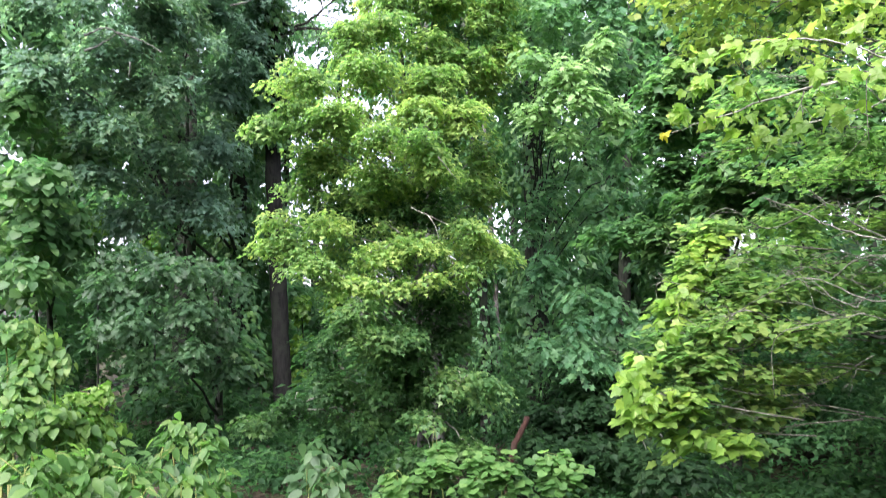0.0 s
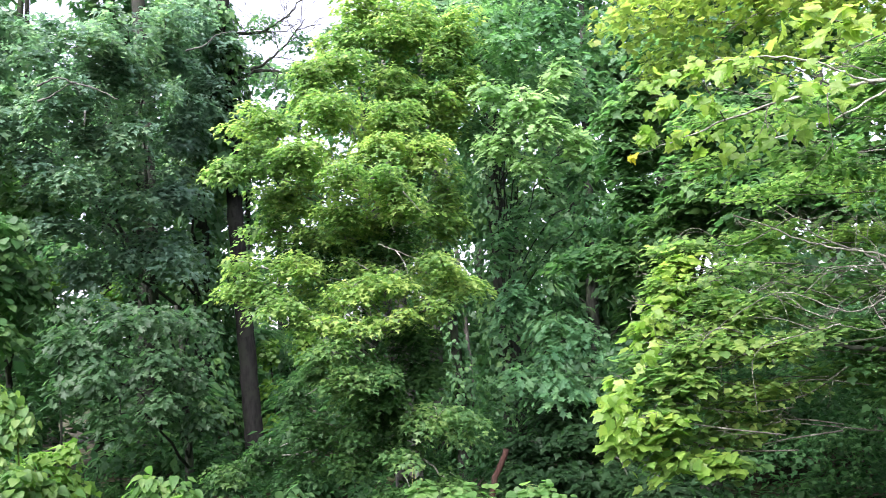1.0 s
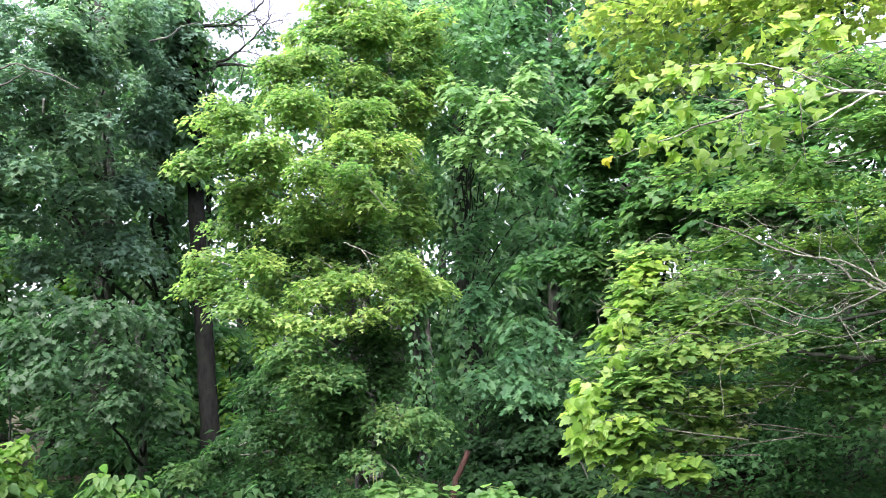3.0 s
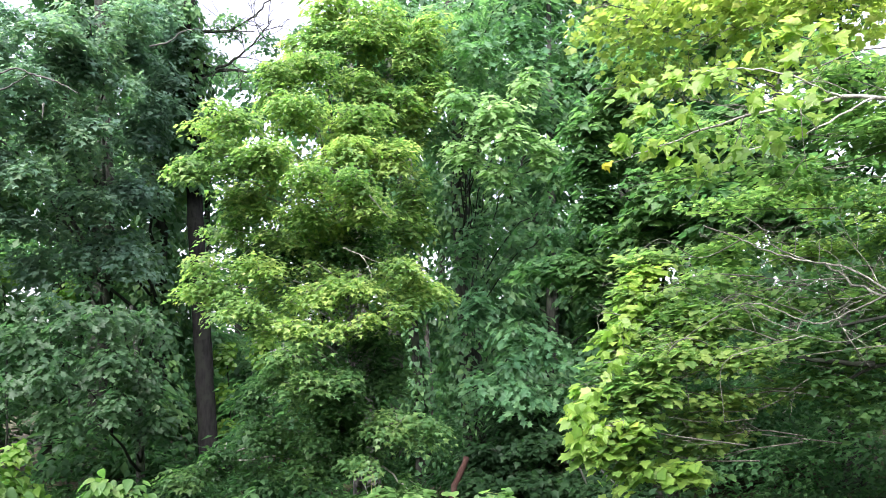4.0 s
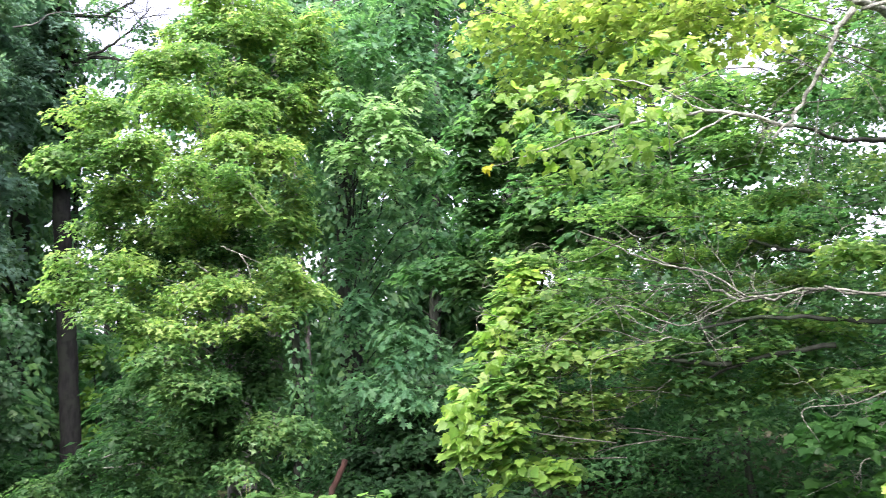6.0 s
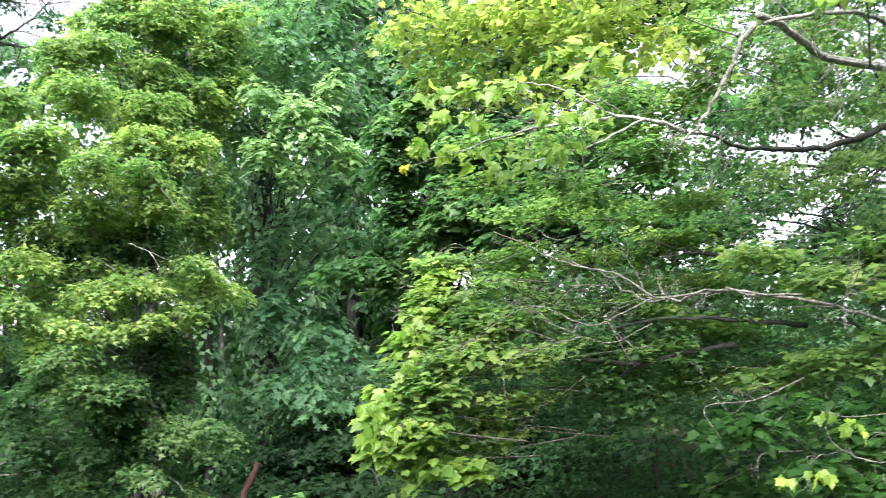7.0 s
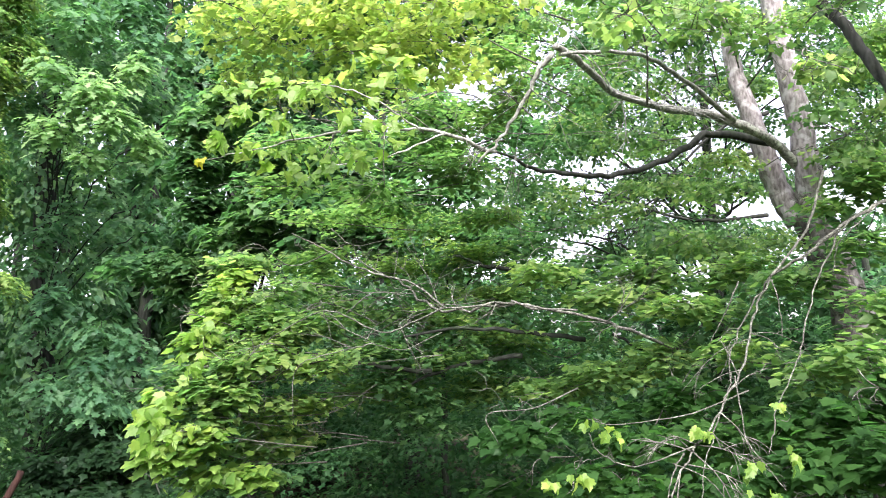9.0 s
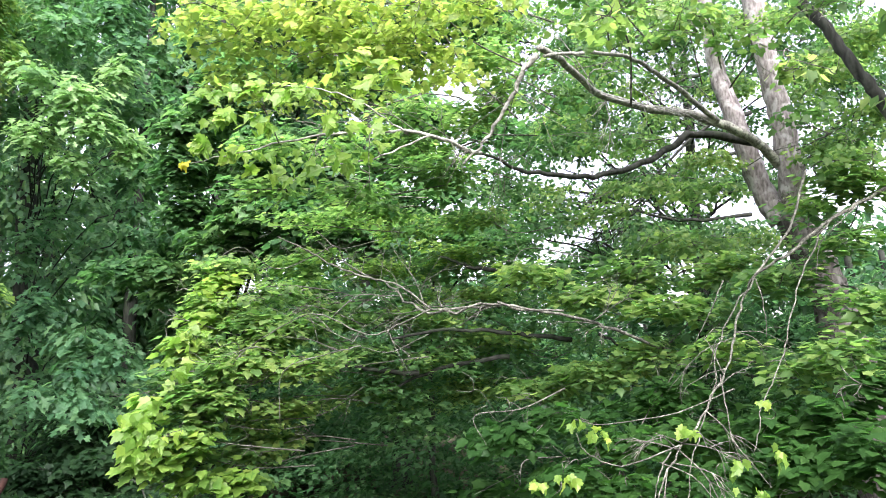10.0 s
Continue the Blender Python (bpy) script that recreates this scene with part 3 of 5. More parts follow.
# three brightnesses of one leaf, light above and shade below set by colour
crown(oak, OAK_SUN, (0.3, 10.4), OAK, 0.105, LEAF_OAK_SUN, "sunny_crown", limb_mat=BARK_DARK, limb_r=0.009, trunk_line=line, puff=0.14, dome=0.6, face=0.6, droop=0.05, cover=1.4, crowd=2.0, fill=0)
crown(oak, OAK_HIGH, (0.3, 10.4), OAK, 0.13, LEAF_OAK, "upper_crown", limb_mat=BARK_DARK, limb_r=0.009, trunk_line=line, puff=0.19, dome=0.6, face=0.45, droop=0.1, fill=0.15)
crown(oak, OAK_MID, (0.3, 10.4), OAK, 0.125, LEAF_OAK_SHADED, "lower_crown", limb_mat=BARK_DARK, limb_r=0.009, trunk_line=line, puff=0.18, dome=0.5, face=0.35, droop=0.15, fill=0.15)

# ---- dark maple between oak and near maple ----
DARK_MAPLE = [
    (1.50, 7.41, 3.07, 0.36, 0.19), (1.20, 7.75, 2.56, 0.43, 0.18), (1.50, 7.61, 2.42, 0.31, 0.20),
    (1.47, 7.20, 3.90, 0.30, 0.31), (1.44, 7.32, 3.52, 0.30, 0.20), (1.68, 7.12, 2.74, 0.30, 0.19),
    (1.88, 6.80, 3.03, 0.36, 0.21), (2.16, 6.31, 2.91, 0.39, 0.24), (1.77, 7.04, 4.16, 0.33, 0.33),
    (2.05, 6.71, 3.61, 0.36, 0.31), (2.40, 6.23, 3.35, 0.39, 0.30), (1.61, 8.34, 2.02, 0.28, 0.18),
    (2.48, 5.99, 2.82, 0.38, 0.28),
]
UNDER_RIGHT = [
    (0.43, 7.65, 0.83, 0.36, 0.20), (0.82, 7.52, 0.88, 0.36, 0.23), (0.29, 7.22, 0.54, 0.40, 0.19),
    (0.77, 7.08, 0.54, 0.39, 0.18), (1.10, 6.22, 0.59, 0.41, 0.13), (1.12, 7.90, 0.99, 0.34, 0.23),
    (1.26, 5.78, 0.63, 0.30, 0.10), (0.63, 8.26, 1.10, 0.41, 0.21),
]
dark_maple = thing("maple_tree", 2.3, 8.8, 0, "shaded maple with dark green layered leaves", "tree", "trees of the wood")
line = trunk_of(dark_maple, [(2.3, 8.8, -0.05), (2.3, 8.8, 2), (2.25, 8.6, 4), (2.2, 8.4, 6)], 0.1, 0.03, BARK_DARK)
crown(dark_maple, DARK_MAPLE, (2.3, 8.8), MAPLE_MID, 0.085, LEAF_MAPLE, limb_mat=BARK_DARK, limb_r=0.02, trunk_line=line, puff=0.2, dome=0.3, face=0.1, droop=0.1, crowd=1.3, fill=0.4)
low_maple = thing("maple_sapling", 1.0, 8.4, 0, "low shaded green maple saplings under the oak", "sapling")
line = trunk_of(low_maple, [(1.0, 8.4, -0.05), (1.0, 8.3, 0.7), (1.05, 8.3, 1.3)], 0.03, 0.012, BARK_DARK)
crown(low_maple, UNDER_RIGHT, (1.0, 8.4), MAPLE_MID, 0.07, LEAF_SAPLING_SHADED, limb_mat=BARK_DARK, limb_r=0.012, trunk_line=line, puff=0.18, dome=0.3, face=0.1, droop=0.1, fill=0.3)

# ---- left trees ----
LEFT_A = [
    (-4.72, 9.67, 5.66, 0.49, 0.33), (-4.09, 10.14, 6.54, 0.43, 0.34), (-5.57, 9.39, 4.50, 0.48, 0.32),
    (-4.91, 9.25, 5.83, 0.77, 0.44), (-4.42, 9.69, 6.19, 0.58, 0.41), (-5.03, 9.39, 5.05, 0.77, 0.43),
    (-4.42, 9.59, 4.69, 0.50, 0.31), (-4.37, 9.94, 5.67, 0.53, 0.36), (-5.07, 9.65, 4.19, 0.64, 0.27),
    (-4.59, 10.16, 3.99, 0.54, 0.28), (-4.85, 9.74, 4.64, 0.40, 0.32), (-5.46, 10.01, 3.73, 0.58, 0.22),
    (-5.79, 8.98, 5.86, 0.74, 0.49), (-5.92, 9.04, 4.90, 0.56, 0.48),
]
LEFT_A2 = [
    (-4.21, 10.84, 6.44, 0.50, 0.63), (-4.17, 11.04, 5.41, 0.42, 0.58), (-4.35, 11.05, 4.41, 0.49, 0.52),
    (-4.40, 11.01, 3.43, 0.48, 0.43), (-3.81, 11.36, 6.65, 0.37, 0.56), (-3.91, 11.41, 5.87, 0.33, 0.37),
    (-4.87, 10.80, 3.50, 0.56, 0.31), (-5.50, 10.53, 3.25, 0.51, 0.31),
]
LEFT_J = [
    (-4.40, 8.30, 2.06, 0.40, 0.20), (-3.95, 8.40, 2.23, 0.41, 0.23), (-3.72, 8.71, 2.33, 0.35, 0.18),
    (-3.39, 9.17, 2.28, 0.31, 0.21), (-4.23, 8.17, 1.68, 0.41, 0.17), (-3.66, 8.44, 1.85, 0.46, 0.22),
    (-3.45, 8.31, 1.39, 0.33, 0.18), (-3.94, 8.31, 1.28, 0.34, 0.16), (-3.41, 8.97, 1.67, 0.30, 0.27),
    (-4.65, 8.81, 2.48, 0.43, 0.21), (-3.39, 9.18, 1.13, 0.28, 0.18),
]
LEFT_BUSH = [
    (-6.25, 9.13, 4.41, 0.41, 0.33), (-5.82, 10.09, 4.12, 0.43, 0.26), (-5.60, 8.61, 3.29, 0.67, 0.30),
    (-5.69, 8.65, 2.70, 0.60, 0.27), (-5.28, 9.00, 2.87, 0.30, 0.23), (-5.47, 8.24, 2.21, 0.50, 0.21),
]
gum = thing("gum_tree", -5.6, 13.0, 0, "large tree with dull blue-green leaves at the wood's edge", "tree", "trees of the wood")
line = trunk_of(gum, [(-5.6, 13, -0.05), (-5.6, 13, 4), (-5.7, 12.9, 8), (-5.7, 12.8, 11)], 0.2, 0.07, BARK_DARK)
crown(gum, LEFT_A, (-5.6, 13.0), MAPLE_CUT, 0.10, LEAF_BLUE, limb_mat=BARK_GREY, limb_r=0.04, trunk_line=line, puff=0.27, dome=0.5, face=0.2, droop=0.2, fill=0.3)
for q in ([(-4.37, 7.50, 4.65), (-4.15, 7.47, 4.71), (-4.00, 7.47, 4.65), (-3.92, 7.55, 4.54)],
          [(-4.00, 7.47, 4.65), (-3.77, 7.49, 4.58), (-3.53, 7.54, 4.45)],
          [(-4.29, 7.38, 4.44), (-4.15, 7.43, 4.52), (-4.01, 7.47, 4.63)],
          [(-3.39, 9.00, 5.56), (-3.17, 9.05, 5.63), (-3.05, 9.13, 5.79), (-2.86, 9.26, 5.89)],
          [(-3.83, 7.44, 4.33), (-3.86, 7.48, 4.18)]):
    limb("dead_branch", q, 0.012, 0.004, BARK_GREY, gum, 6, 0.004, label="pale bare dead branch")
ivy_tree = thing("ivy_tree", -4.75, 12.9, 0, "dark tree whose trunk is clad in ivy", "tree", "trees of the wood")
line = trunk_of(ivy_tree, [(-4.6, 12.9, -0.05), (-4.65, 12.9, 4), (-4.7, 12.9, 8), (-4.75, 12.9, 11)], 0.16, 0.06, BARK_DARK)
ivy(ivy_tree, line, 0.30, 0.2, 9.5, 7000, 0.10)
crown(ivy_tree, LEFT_A2, (-4.7, 12.9), MAPLE_CUT, 0.10, LEAF_TEAL, limb_mat=BARK_DARK, limb_r=0.04, trunk_line=line, puff=0.27, dome=0.6, face=0.2, droop=0.25, fill=0.3)
left_oak = thing("oak_tree", -4.0, 10.6, 0, "small understorey oak with blue-green lobed leaves", "tree", "trees of the wood")
line = trunk_of(left_oak, [(-4.0, 10.6, -0.05), (-4.0, 10.5, 1.2), (-4.1, 10.4, 2.6)], 0.06, 0.02, BARK_DARK)
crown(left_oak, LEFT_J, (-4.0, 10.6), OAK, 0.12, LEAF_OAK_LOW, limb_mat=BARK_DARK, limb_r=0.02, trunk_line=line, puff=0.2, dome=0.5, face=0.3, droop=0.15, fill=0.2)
bush = thing("maple_tree", -7.0, 11.5, 0, "small maple with mid-green leaves beside the big trees", "tree", "trees of the wood")
line = trunk_of(bush, [(-7, 11.5, -0.05), (-7, 11.4, 1.5), (-7, 11.3, 3.5)], 0.07, 0.02, BARK_DARK)
crown(bush, LEFT_BUSH, (-7, 11.5), MAPLE_FAR, 0.12, LEAF_MAPLE, limb_mat=BARK_DARK, trunk_line=line, puff=0.25)

# sunlit leaves deep in the wood; LEAF_LEMON puts the sunlight into colour
SUNLIT = [
    (-3.64, 13.30, 2.02, 0.30, 0.35), (-3.56, 13.33, 1.36, 0.30, 0.30), (-3.65, 13.08, 0.88, 0.30, 0.20), (-6.29, 11.27, 3.14, 0.35, 0.30),
    (-3.10, 13.64, 2.10, 0.25, 0.30), (-0.99, 13.96, 2.11, 0.30, 0.30), (-5.79, 12.11, 3.04, 0.30, 0.20),
]
for q in SUNLIT:
    deep = thing("maple_sapling", q[0], q[1] + 0.3, 0, "sapling with sunlit leaves in a light gap", "sapling")
    stem = trunk_of(deep, [(q[0], q[1] + 0.3, -0.05), (q[0], q[1] + 0.2, q[2] * 0.6), (q[0], q[1], q[2])], 0.02, 0.008, BARK_DARK, 8)
    crown(deep, [q], (q[0], q[1] + 1.0), MAPLE_FAR, 0.09, LEAF_LEMON, limb_mat=BARK_DARK, limb_r=0.008, trunk_line=stem, puff=0.2, cover=0.8, fill=0)

# slim stems between the maple and the oak
slim = [(-0.36, 13.41, 3.12), (-0.31, 13.48, 2.35), (-0.26, 13.39, 1.03), (-0.22, 13.32, 0.12)]
pale_stem = thing("birch_tree", slim[3][0], slim[3][1], 0, "slim pale-barked young tree in the shade", "tree", "trees of the wood")
trunk_of(pale_stem, [(slim[3][0] + 0.05, slim[3][1], -0.05)] + slim[::-1] + [(slim[0][0] - 0.2, slim[0][1], 6.5)], 0.055, 0.035, BARK_PALE_SHADED, 10)
slim = [(-0.50, 11.51, 2.91), (-0.45, 11.57, 2.26), (-0.39, 11.49, 1.20), (-0.38, 11.42, 0.34)]
ivy_stem = thing("ivy_tree", slim[3][0], slim[3][1], 0, "dark slender tree with ivy up its trunk", "tree", "trees of the wood")
line = trunk_of(ivy_stem, [(slim[3][0] + 0.05, slim[3][1], -0.05)] + slim[::-1] + [(slim[0][0] - 0.2, slim[0][1], 6.5)], 0.10, 0.05, BARK_DARK, 10)
ivy(ivy_stem, line, 0.12, 0.2, 5.5, 1800, 0.07)

# tall pole-like trunk
pole = thing("tulip_tree", -3.95, 13.0, 0, "tall straight tree with a bare shaded trunk", "tree", "trees of the wood")
pts_ = [(-3.69, 12.51, 0.36), (-3.78, 12.54, 1.74), (-3.85, 12.31, 3.91), (-3.82, 11.98, 5.61), (-3.76, 11.62, 7.12), (-3.71, 11.29, 8.62)]
pts_ = [(pts_[0][0], pts_[0][1], -0.05)] + pts_
line = trunk_of(pole, pts_, 0.155, 0.10, BARK_SHADED)
ivy(pole, line - np.array([0.16, 0, 0]), 0.24, 4.5, 7.3, 2600, 0.10)
for q in ([(-3.78, 11.76, 6.54), (-3.35, 11.83, 6.41), (-2.86, 11.64, 6.63), (-2.48, 11.55, 7.03)], [(-3.82, 11.87, 6.22), (-3.27, 11.86, 6.37), (-2.81, 11.80, 6.28), (-2.48, 11.91, 6.17)], [(-3.78, 11.68, 6.97), (-3.23, 11.73, 6.97), (-2.78, 11.73, 7.22), (-2.41, 11.65, 7.54)]):
    limb("limb", q, 0.035, 0.008, BARK_DARK, pole, 7, 0.012)
    side_twigs(pole, q, 9, 0.6, BARK_DARK, 0.05, 0.008)

PINE = [
    (-2.81, 11.79, 6.30, 0.41, 0.13), (-2.56, 11.67, 6.72, 0.33, 0.19), (-3.14, 11.72, 7.05, 0.28, 0.19),
    (-2.15, 11.56, 6.12, 0.32, 0.27), (-3.42, 11.93, 6.64, 0.19, 0.13), (-2.07, 11.66, 6.97, 0.22, 0.24),
    (-2.66, 11.91, 6.09, 0.37, 0.09), (-3.84, 11.59, 7.12, 0.38, 0.38),
]
crown(pole, PINE, (-3.95, 13.0), SPECK, 0.085, LEAF_FAR, limb_mat=BARK_DARK, limb_r=0.02, puff=0.22, cover=0.8, crowd=1.1, ragged=0.6, fill=0)

# ---- near maple ----
NEAR_EDGE = [
    (0.73, 3.76, 1.57, 0.10, 0.06), (0.73, 3.54, 1.32, 0.09, 0.06), (0.79, 3.59, 1.50, 0.09, 0.06),
    (0.90, 3.62, 1.59, 0.09, 0.06), (0.98, 4.20, 1.97, 0.11, 0.10), (1.15, 4.35, 2.14, 0.17, 0.08),
    (0.88, 3.93, 1.75, 0.13, 0.09), (0.82, 3.63, 1.36, 0.12, 0.08), (0.91, 3.62, 1.48, 0.14, 0.09),
    (0.83, 3.72, 1.21, 0.10, 0.07), (1.07, 3.76, 1.09, 0.12, 0.06), (1.10, 3.86, 1.23, 0.17, 0.10),
    (1.09, 3.68, 1.61, 0.18, 0.09), (1.23, 3.94, 1.82, 0.19, 0.10),
]
NEAR_RIM = [
    (0.85, 3.61, 1.13, 0.11, 0.05), (1.01, 3.62, 1.12, 0.10, 0.05), (0.76, 3.54, 1.30, 0.09, 0.06),
    (1.07, 4.22, 2.04, 0.11, 0.07), (0.95, 4.06, 1.85, 0.09, 0.07), (0.84, 3.89, 1.70, 0.10, 0.06),
    (0.65, 3.67, 1.46, 0.09, 0.05), (0.59, 3.62, 1.37, 0.07, 0.05), (0.57, 3.57, 1.26, 0.07, 0.06),
    (0.66, 3.55, 1.24, 0.07, 0.07),
]
NEAR_EDGE_IN = [
    (1.07, 4.08, 1.93, 0.17, 0.09), (1.32, 4.10, 2.02, 0.17, 0.09), (1.14, 3.87, 1.73, 0.17, 0.09),
    (1.38, 3.89, 1.78, 0.18, 0.09), (1.27, 3.73, 1.59, 0.17, 0.09), (1.22, 3.74, 1.43, 0.16, 0.09),
    (0.99, 3.81, 1.65, 0.14, 0.08), (1.55, 4.04, 1.91, 0.18, 0.08), (1.09, 3.77, 1.34, 0.14, 0.08),
    (0.83, 3.69, 1.48, 0.11, 0.08), (1.30, 3.91, 1.25, 0.15, 0.08),
]
NEAR_BODY = [
    (1.72, 4.69, 2.25, 0.25, 0.11), (1.57, 4.45, 2.01, 0.22, 0.11), (1.76, 4.07, 1.86, 0.24, 0.11),
    (1.42, 3.67, 1.61, 0.18, 0.09), (1.38, 3.90, 1.42, 0.19, 0.10), (1.86, 4.14, 1.44, 0.26, 0.12),
    (1.69, 3.89, 1.67, 0.21, 0.10), (2.08, 3.93, 1.60, 0.24, 0.11), (2.27, 4.69, 2.20, 0.26, 0.12),
    (2.59, 4.50, 2.30, 0.28, 0.13), (2.52, 4.12, 2.01, 0.26, 0.12), (2.15, 4.00, 1.86, 0.26, 0.11),
    (2.59, 3.86, 1.73, 0.26, 0.12), (2.52, 4.14, 1.44, 0.27, 0.14), (2.05, 4.94, 2.57, 0.27, 0.12),
    (2.56, 4.93, 2.56, 0.32, 0.12),
]
NEAR_TOP = [
    (0.69, 3.26, 3.09, 0.11, 0.12), (0.81, 3.12, 3.09, 0.15, 0.15), (0.96, 2.98, 3.04, 0.18, 0.15),
    (1.12, 2.82, 3.03, 0.18, 0.14), (1.27, 2.66, 2.99, 0.18, 0.14), (0.90, 3.17, 2.93, 0.18, 0.12),
    (1.07, 3.01, 2.91, 0.19, 0.12), (1.23, 2.85, 2.87, 0.18, 0.12), (1.37, 2.67, 2.87, 0.18, 0.14),
    (1.45, 2.48, 2.92, 0.16, 0.12), (1.54, 2.31, 2.89, 0.15, 0.09), (1.59, 2.70, 2.80, 0.16, 0.12),
    (0.87, 3.32, 2.82, 0.11, 0.10), (1.06, 3.28, 2.81, 0.18, 0.10), (1.27, 3.21, 2.79, 0.19, 0.12),
    (1.44, 3.03, 2.79, 0.19, 0.10),
]
NEAR_TOP_BACK = [
    (1.87, 3.56, 2.92, 0.18, 0.10), (2.14, 3.44, 2.85, 0.15, 0.13), (1.12, 3.56, 2.44, 0.15, 0.05),
    (1.51, 3.53, 2.45, 0.18, 0.07), (2.02, 3.59, 2.60, 0.20, 0.10), (2.27, 3.31, 2.95, 0.11, 0.15),
    (1.30, 4.06, 2.80, 0.18, 0.08), (1.65, 3.94, 2.79, 0.21, 0.09), (1.99, 3.79, 2.77, 0.21, 0.09),
    (2.17, 3.30, 3.15, 0.14, 0.12), (2.08, 4.28, 2.51, 0.26, 0.08), (2.50, 4.06, 2.46, 0.24, 0.10),
    (1.64, 4.46, 2.47, 0.23, 0.07),
]
# unseen boughs above the view, added to shade the lower right
SHADE_BOUGHS = [
    (2.92, 2.74, 4.30, 0.38, 0.14), (3.10, 1.71, 3.55, 0.31, 0.11), (2.72, 1.77, 4.01, 0.37, 0.11),
    (2.68, 2.13, 4.42, 0.41, 0.13), (2.59, 1.26, 3.83, 0.41, 0.13), (3.60, 2.74, 4.62, 0.50, 0.19),
    (3.48, 2.17, 4.17, 0.41, 0.21), (3.71, 1.96, 3.60, 0.39, 0.20), (3.94, 1.91, 2.87, 0.35, 0.22),
    (3.09, 1.82, 4.84, 0.68, 0.21), (3.41, 1.56, 4.34, 0.59, 0.20), (3.95, 1.61, 3.47, 0.43, 0.23),
    (2.94, 1.16, 4.70, 0.69, 0.19), (3.48, 1.08, 4.32, 0.71, 0.22), (4.16, 1.10, 3.37, 0.66, 0.26),
]
NEAR_RIGHT = [
    (2.50, 3.41, 2.05, 0.21, 0.10), (2.71, 3.26, 1.92, 0.20, 0.10), (3.04, 3.23, 2.04, 0.22, 0.11),
    (3.07, 2.94, 1.84, 0.21, 0.11), (3.44, 2.96, 2.05, 0.19, 0.12), (3.22, 2.45, 1.90, 0.19, 0.11),
    (3.34, 2.26, 2.07, 0.20, 0.10), (3.10, 1.95, 1.76, 0.15, 0.12), (2.88, 1.92, 1.58, 0.16, 0.10),
    (2.85, 2.14, 1.54, 0.17, 0.10), (2.91, 2.54, 1.60, 0.18, 0.10), (2.96, 3.06, 1.62, 0.21, 0.11),
    (2.77, 3.23, 1.54, 0.20, 0.11), (2.59, 3.49, 1.46, 0.20, 0.10), (3.55, 2.23, 2.34, 0.18, 0.12),
    (3.77, 2.63, 2.35, 0.13, 0.07),
]
NEAR_LOWRIGHT = [
    (1.79, 2.70, 1.30, 0.13, 0.06), (2.08, 2.75, 1.34, 0.14, 0.07), (1.99, 2.54, 1.17, 0.14, 0.08),
    (2.37, 2.63, 1.26, 0.16, 0.08), (2.19, 2.36, 1.10, 0.16, 0.08), (2.64, 2.52, 1.27, 0.17, 0.09),
    (2.44, 2.12, 1.14, 0.16, 0.08), (2.70, 2.16, 1.33, 0.16, 0.09), (2.46, 1.80, 1.21, 0.14, 0.09),
    (2.69, 1.84, 1.38, 0.14, 0.09), (2.48, 1.59, 1.26, 0.12, 0.10), (2.02, 2.99, 1.05, 0.17, 0.09),
    (2.76, 1.74, 1.46, 0.09, 0.09), (2.73, 2.72, 1.43, 0.15, 0.08),
]
NEAR_SKY = [
    (1.78, 2.11, 2.87, 0.13, 0.05), (2.06, 2.13, 2.91, 0.14, 0.05), (2.38, 2.09, 2.94, 0.15, 0.06),
    (2.69, 1.75, 2.88, 0.15, 0.07), (2.35, 2.19, 2.86, 0.12, 0.05), (2.52, 2.03, 2.79, 0.12, 0.05),
    (1.59, 1.73, 2.56, 0.11, 0.05), (2.31, 1.60, 2.52, 0.08, 0.05), (4.57, 2.73, 3.51, 0.20, 0.20),
    (4.69, 2.81, 3.05, 0.16, 0.20), (2.90, 2.02, 2.55, 0.10, 0.06), (3.35, 2.14, 2.43, 0.14, 0.09),
    (3.58, 3.50, 2.30, 0.25, 0.09), (3.89, 3.39, 2.62, 0.19, 0.09),
]
HIGH_FINE = [
    (3.33, 4.07, 3.34, 0.22, 0.14), (3.60, 3.96, 3.07, 0.22, 0.11), (3.83, 3.86, 2.72, 0.22, 0.11),
    (4.43, 3.89, 2.98, 0.20, 0.12), (3.35, 4.29, 2.69, 0.22, 0.11), (3.60, 4.12, 2.56, 0.22, 0.09),
    (5.06, 4.12, 3.69, 0.24, 0.17), (4.19, 3.87, 3.61, 0.20, 0.08), (4.90, 3.29, 2.99, 0.21, 0.20),
    (4.85, 3.12, 3.44, 0.20, 0.20), (4.61, 3.24, 3.80, 0.24, 0.12), (4.21, 3.70, 3.88, 0.24, 0.11),
    (3.86, 4.06, 3.87, 0.24, 0.09), (4.54, 3.63, 2.33, 0.23, 0.11), (4.08, 3.70, 2.32, 0.22, 0.09),
    (4.64, 2.87, 2.67, 0.20, 0.16), (3.24, 3.91, 3.82, 0.24, 0.12), (4.25, 4.40, 3.62, 0.23, 0.11),
    (4.60, 4.41, 3.49, 0.22, 0.10), (3.90, 4.36, 3.78, 0.22, 0.11), (4.13, 3.98, 4.07, 0.27, 0.11),
    (4.81, 3.85, 4.10, 0.24, 0.14), (5.22, 3.13, 3.75, 0.23, 0.23), (5.26, 3.64, 3.43, 0.19, 0.19),
    (2.46, 3.86, 3.69, 0.18, 0.11), (2.79, 3.92, 3.66, 0.19, 0.11), (2.70, 4.06, 3.51, 0.17, 0.10),
    (3.08, 4.04, 3.53, 0.18, 0.10), (3.77, 4.65, 3.37, 0.22, 0.11), (4.25, 4.66, 2.92, 0.23, 0.11),
    (4.60, 4.36, 2.80, 0.21, 0.09), (4.62, 4.76, 3.31, 0.22, 0.11),
]
near = thing("maple_tree", 6.0, 4.0, 0, "large near maple with a forked pale trunk and long low boughs", "tree", "trees of the wood")
